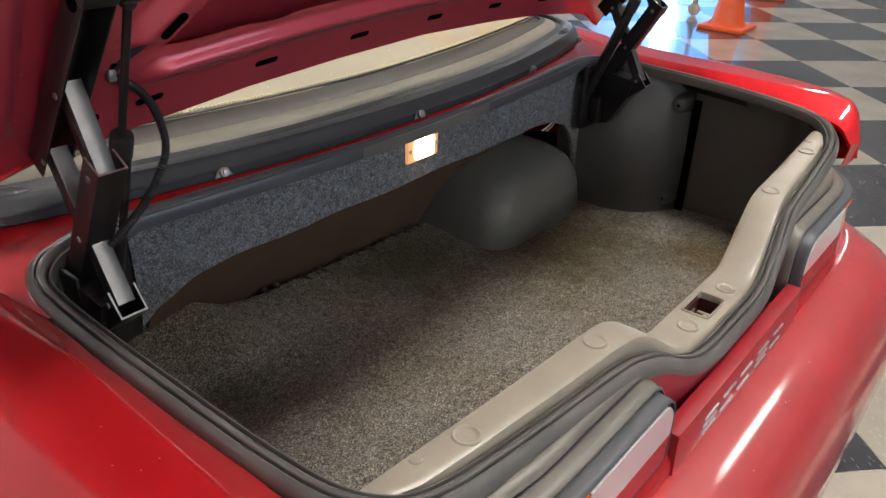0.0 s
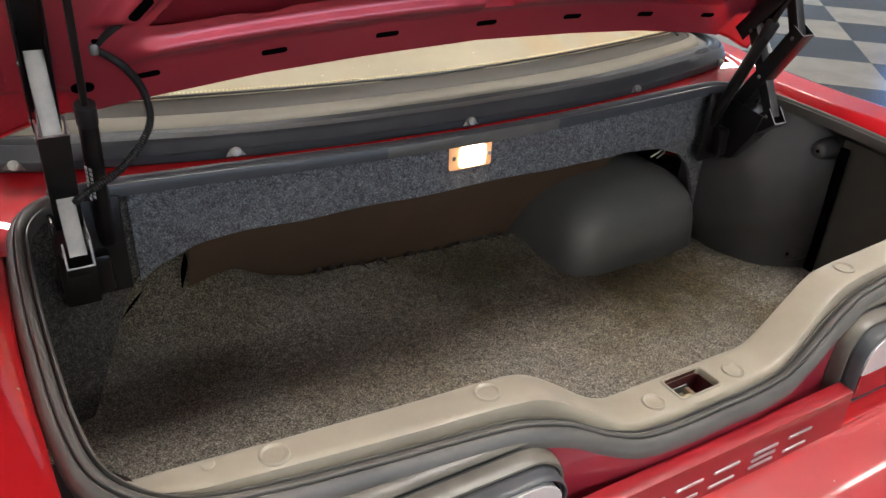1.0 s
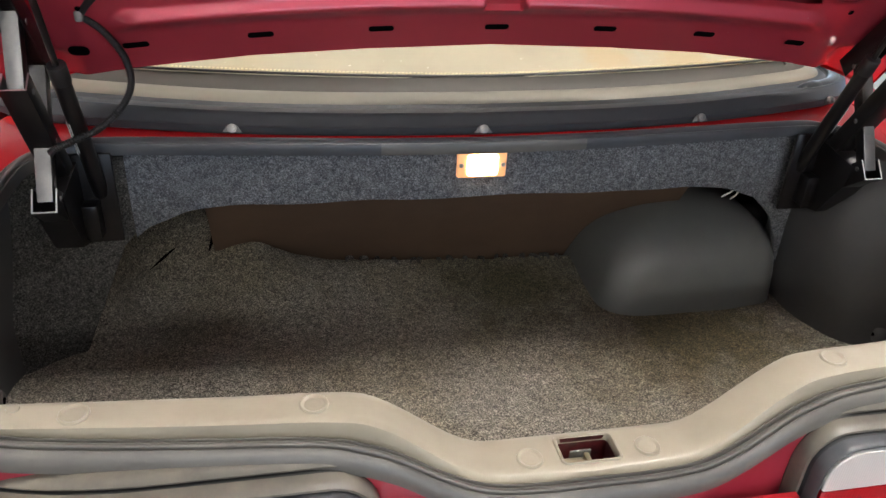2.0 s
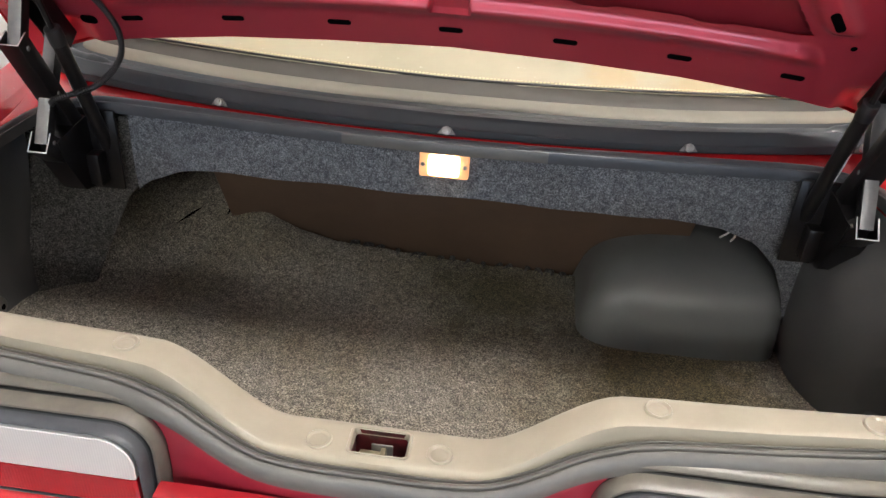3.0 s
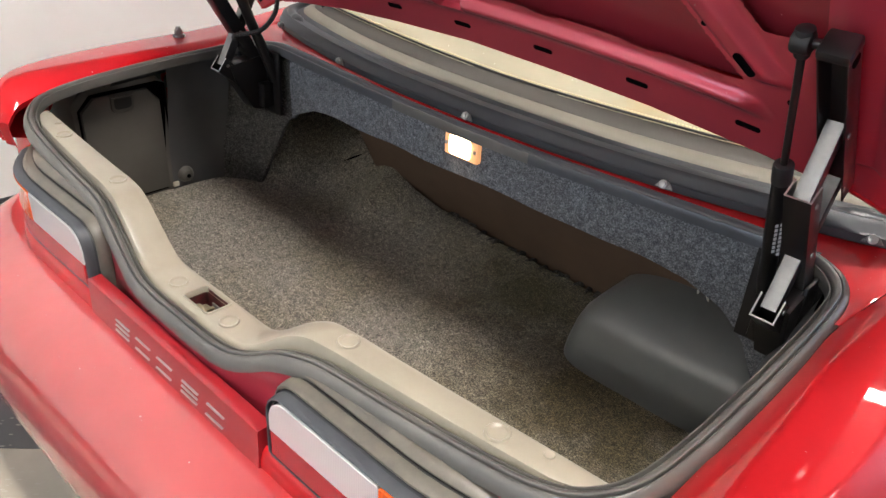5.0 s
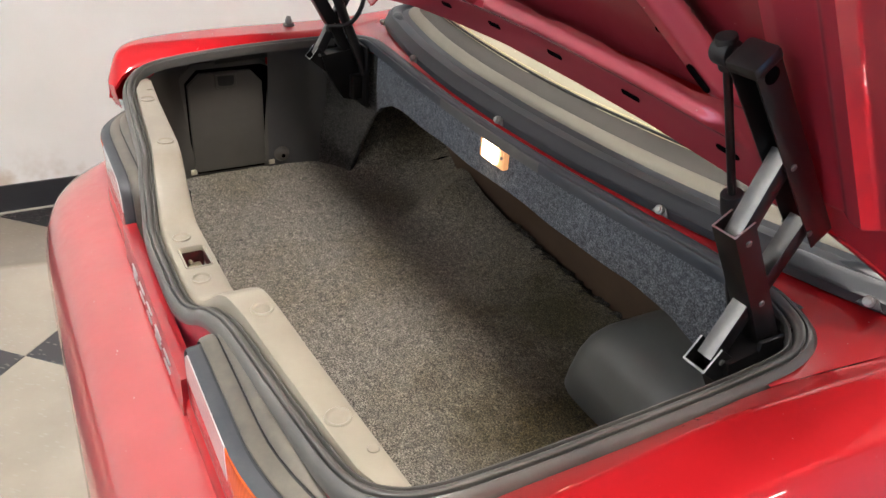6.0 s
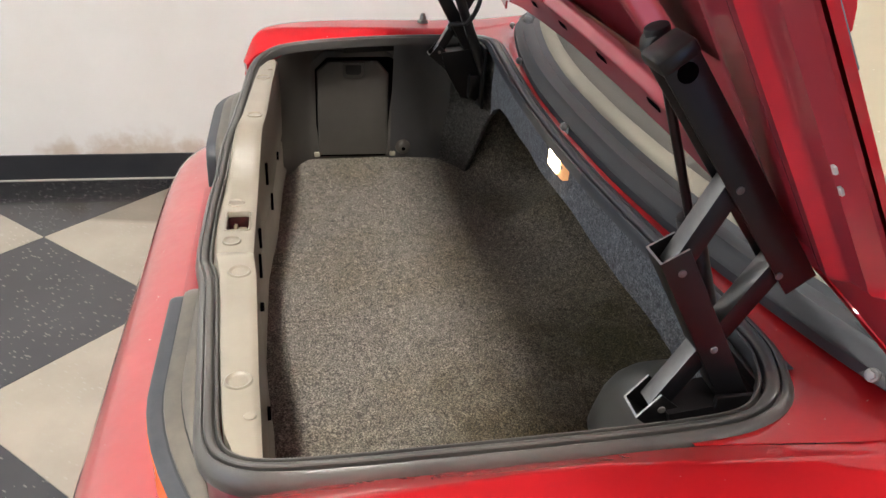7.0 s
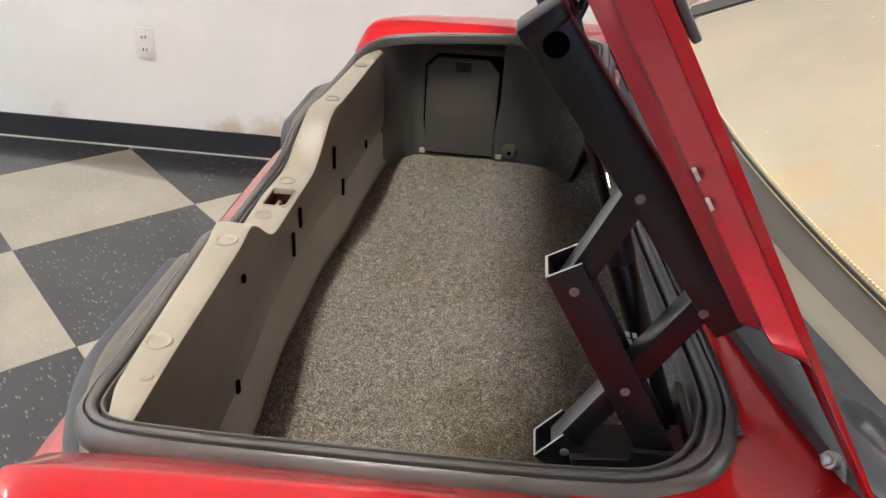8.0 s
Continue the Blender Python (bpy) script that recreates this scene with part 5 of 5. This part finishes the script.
part("border", soft_sweep([(0.078, 0.912), (0.082, 0.917), (0.096, 0.923), (0.116, 0.931), (0.122, 0.932), (0.127, 0.928)]), VINYL, soft, "grey vinyl window border")


def rail_tube():
    pts = []
    for i, p in enumerate(RAILPATH):
        if 0.575 < p.x and p.y < 0.86:
            t = RAILPATH[min(i + 1, 90)] - RAILPATH[max(i - 1, 0)]
            w = Vector((-t.y, t.x, 0)).normalized()
            pts.append(p + w * 0.026 + Vector((0, 0, 0.906)))
    n = len(pts)
    return tube(pts, 0.013, 14, lambda i: 0.0125 * min(1.0, 0.35 + 0.22 * min(i, n - 1 - i)) * (1.10 if i in (5, 6) else 1.0))


both("rail_tube", rail_tube, RAIL_TUBE, "round black rubber roll at the rail's end", soft)


def low_y(x):
    return 0.644 + 0.17 * x * x


def pane_z(x, y):
    v = y - low_y(x)
    return 0.9305 + 0.44 * v - 0.12 * v * v + 0.012 * abs(x)


def pane(xa, xb, lift):
    rows = []
    for k in range(41):
        x = lerp(xa, xb, k / 40)
        row = []
        for j in range(25):
            y = lerp(low_y(x) - 0.006, 1.30, j / 24)
            x2 = x * (1 - 0.10 * (j / 24))
            row.append((x2, y, pane_z(x, y) + lift))
        rows.append(row)
    return grid(rows)


part("rear_window", pane(-0.588, 0.588, 0.0), WINDOW, soft, "hazy yellowed plastic rear window")
for s in (1, -1):
    part("side_cloth", pane(s * 0.592, s * 0.74, 0.001), VINYL, soft, "grey vinyl cloth beside the window")
    seam = [Vector((s * 0.590 * (1 - 0.10 * j / 24), lerp(low_y(0.59) - 0.025, 1.30, j / 24), pane_z(0.59, lerp(low_y(0.59) - 0.012, 1.30, j / 24)) + 0.002)) for j in range(25)]
    part("seam", tube(seam, 0.0022, 6), BLACK, soft)
bm = bmesh.new()
x = -0.585
while x < 0.585:
    y = low_y(x) + 0.001
    add(bm, box(x, x + 0.0040, y - 0.0010, y + 0.0010, pane_z(x, y) + 0.0016, pane_z(x, y) + 0.0038))
    x += 0.0062
tagged(part("stitching", bm, THREAD, soft, "row of pale stitches along the window", False), kind="stuff")
seam = [Vector((x, low_y(x) - 0.004, pane_z(x, low_y(x)) + 0.0005)) for x in [-0.59 + 1.18 * k / 60 for k in range(61)]]
part("seam", tube(seam, 0.0020, 6), BLACK, soft)

for x in (-0.64, -0.368, 0.0, 0.368, 0.64):
    y = table(((0, 0.526), (0.368, 0.551), (0.64, 0.607)), abs(x))
    z = 0.8855 + 0.006 * step(0.3, 0.7, abs(x))
    turn = math.atan(0.4 * x * 0.9) * (1.0 if abs(x) < 0.5 else 1.6)
    tab = plate([(-0.014, 0.0), (0.014, 0.0), (0.012, 0.003), (0.006, 0.011), (-0.006, 0.011), (-0.012, 0.003)], 0.0025, 0.0006)
    tab.transform(Matrix.Translation((x, y - 0.0045, z - 0.004)) @ Matrix.Rotation(turn, 4, "Z") @ Matrix.Rotation(radians(76), 4, "X"))
    b = part("rail_tab", tab, DULL if abs(x) < 0.5 else RUBBER, soft, "small bent metal tab")
    bolt = rod((0, 0, -0.004), (0, 0, 0.003), 0.0066, None, 20, 0.0010)
    add(bolt, rod((0, 0, 0.0025), (0, 0, 0.0060), 0.0046, None, 6, 0.0006))
    bolt.transform(Matrix.Translation((x, y - 0.0080, z + 0.0035)) @ Matrix.Rotation(turn, 4, "Z") @ Matrix.Rotation(radians(66), 4, "X"))
    part("rail_bolt", bolt, BOLT, b)

# fender antenna base
an = new("antenna_base")
an.parent = car
bm = rod((-0.748, 0.407, 0.870), (-0.748, 0.407, 0.878), 0.0135, 0.0125, 18, 0.002)
part("antenna_nut", bm, DULL, an, "grey antenna nut")
bm = rod((-0.748, 0.407, 0.8775), (-0.748, 0.407, 0.888), 0.0085, 0.0080, 6, 0.0012)
add(bm, rod((-0.748, 0.407, 0.8875), (-0.748, 0.407, 0.894), 0.0060, 0.0050, 14, 0.0012))
part("antenna_tip", bm, BOLT, an, "grey threaded antenna stub")

# the rest of the body, out of sight of the trunk
body = bmesh.new()
add(body, box(-0.78, 0.78, 0.83, 3.6, 0.22, 0.86, 0.05))
part("body_shell", body, RED, car)
for x in (-0.74, 0.74):
    for y in (0.72, 3.0):
        w = new("wheel")
        w.parent = car
        part("tyre", rod((x - 0.1, y, 0.30), (x + 0.09, y, 0.30), 0.30, None, 32, 0.03), BLACK, w)


# ---- floor tiles, laid at an angle to the car ----
E1 = Vector((-0.7167, 0.6974, 0))
E2 = Vector((0.6974, 0.7167, 0))
ORIGIN = Vector((-0.917, -1.169, 0)) - E2 * 0.009
SIZE, LONG = 0.6096, 0.628
slab("floor", "shop floor under the checkered vinyl tiles", WALL_X - 0.15, X1 + 0.15, Y0 - 0.15, Y1 + 0.15, -0.12, -0.006, TILE_DARK, "floor")
floor = bpy.data.objects["floor"]
g, g2 = SIZE / 2 - 0.0006, LONG / 2 - 0.0006
tile_mesh = {}
for kind, mat in ((0, TILE_DARK), (1, TILE_LIGHT)):
    bm = box(-g, g, -g2, g2, -0.0055, 0.0, 0.0008, 1)
    tile_mesh[kind] = mesh_of(bm, "tile", mat, False)
turn = math.atan2(E1.y, E1.x)
cells = []
for i in range(-26, 18):
    for j in range(-18, 28):
        c = ORIGIN + E1 * (i + 0.5) * SIZE + E2 * (j + 0.5) * LONG
        if WALL_X + 0.02 < c.x - 0.40 and c.x < X1 - 0.4 and Y0 + 0.4 < c.y < Y1 - 0.4:
            cells.append((c, (i + j) % 2))
        elif WALL_X - 0.45 < c.x < X1 + 0.4 and Y0 - 0.4 < c.y < Y1 + 0.4:
            cells.append((c, (i + j) % 2 + 2))
near = sorted(cells, key=lambda c: min((c[0] - Vector((-1.2, -0.6, 0))).length, (c[0] - Vector((4.5, 1.4, 0))).length))
rest = bmesh.new(), bmesh.new()
for k, (c, odd) in enumerate(near):
    if k < 290:
        ob = new("tile", tile_mesh[odd % 2])
        ob.parent = floor
        ob.matrix_basis = Matrix.Translation(c) @ Matrix.Rotation(turn, 4, "Z")
    else:
        b = rest[odd % 2]
        b.faces.new([b.verts.new(c + E1 * x * g + E2 * y * g2) for x, y in ((-1, -1), (1, -1), (1, 1), (-1, 1))])
for b, mat in zip(rest, (TILE_DARK, TILE_LIGHT)):
    o = part("far_tiles", b, mat, floor, "checkered vinyl floor tiles", False)
    tagged(o, kind="stuff")

# loose white ties by the wheel housing
for a, b, c in (((0.452, 0.560, 0.735), (0.458, 0.545, 0.752), (0.466, 0.540, 0.766)), ((0.470, 0.560, 0.730), (0.470, 0.545, 0.748), (0.464, 0.540, 0.764)), ((0.222, 0.742, 0.556), (0.228, 0.730, 0.574), (0.236, 0.722, 0.590))):
    part("cable_tie", tube(spline([a, b, c], 12), 0.0017, 8), PLATE, car, "loose white cable tie")
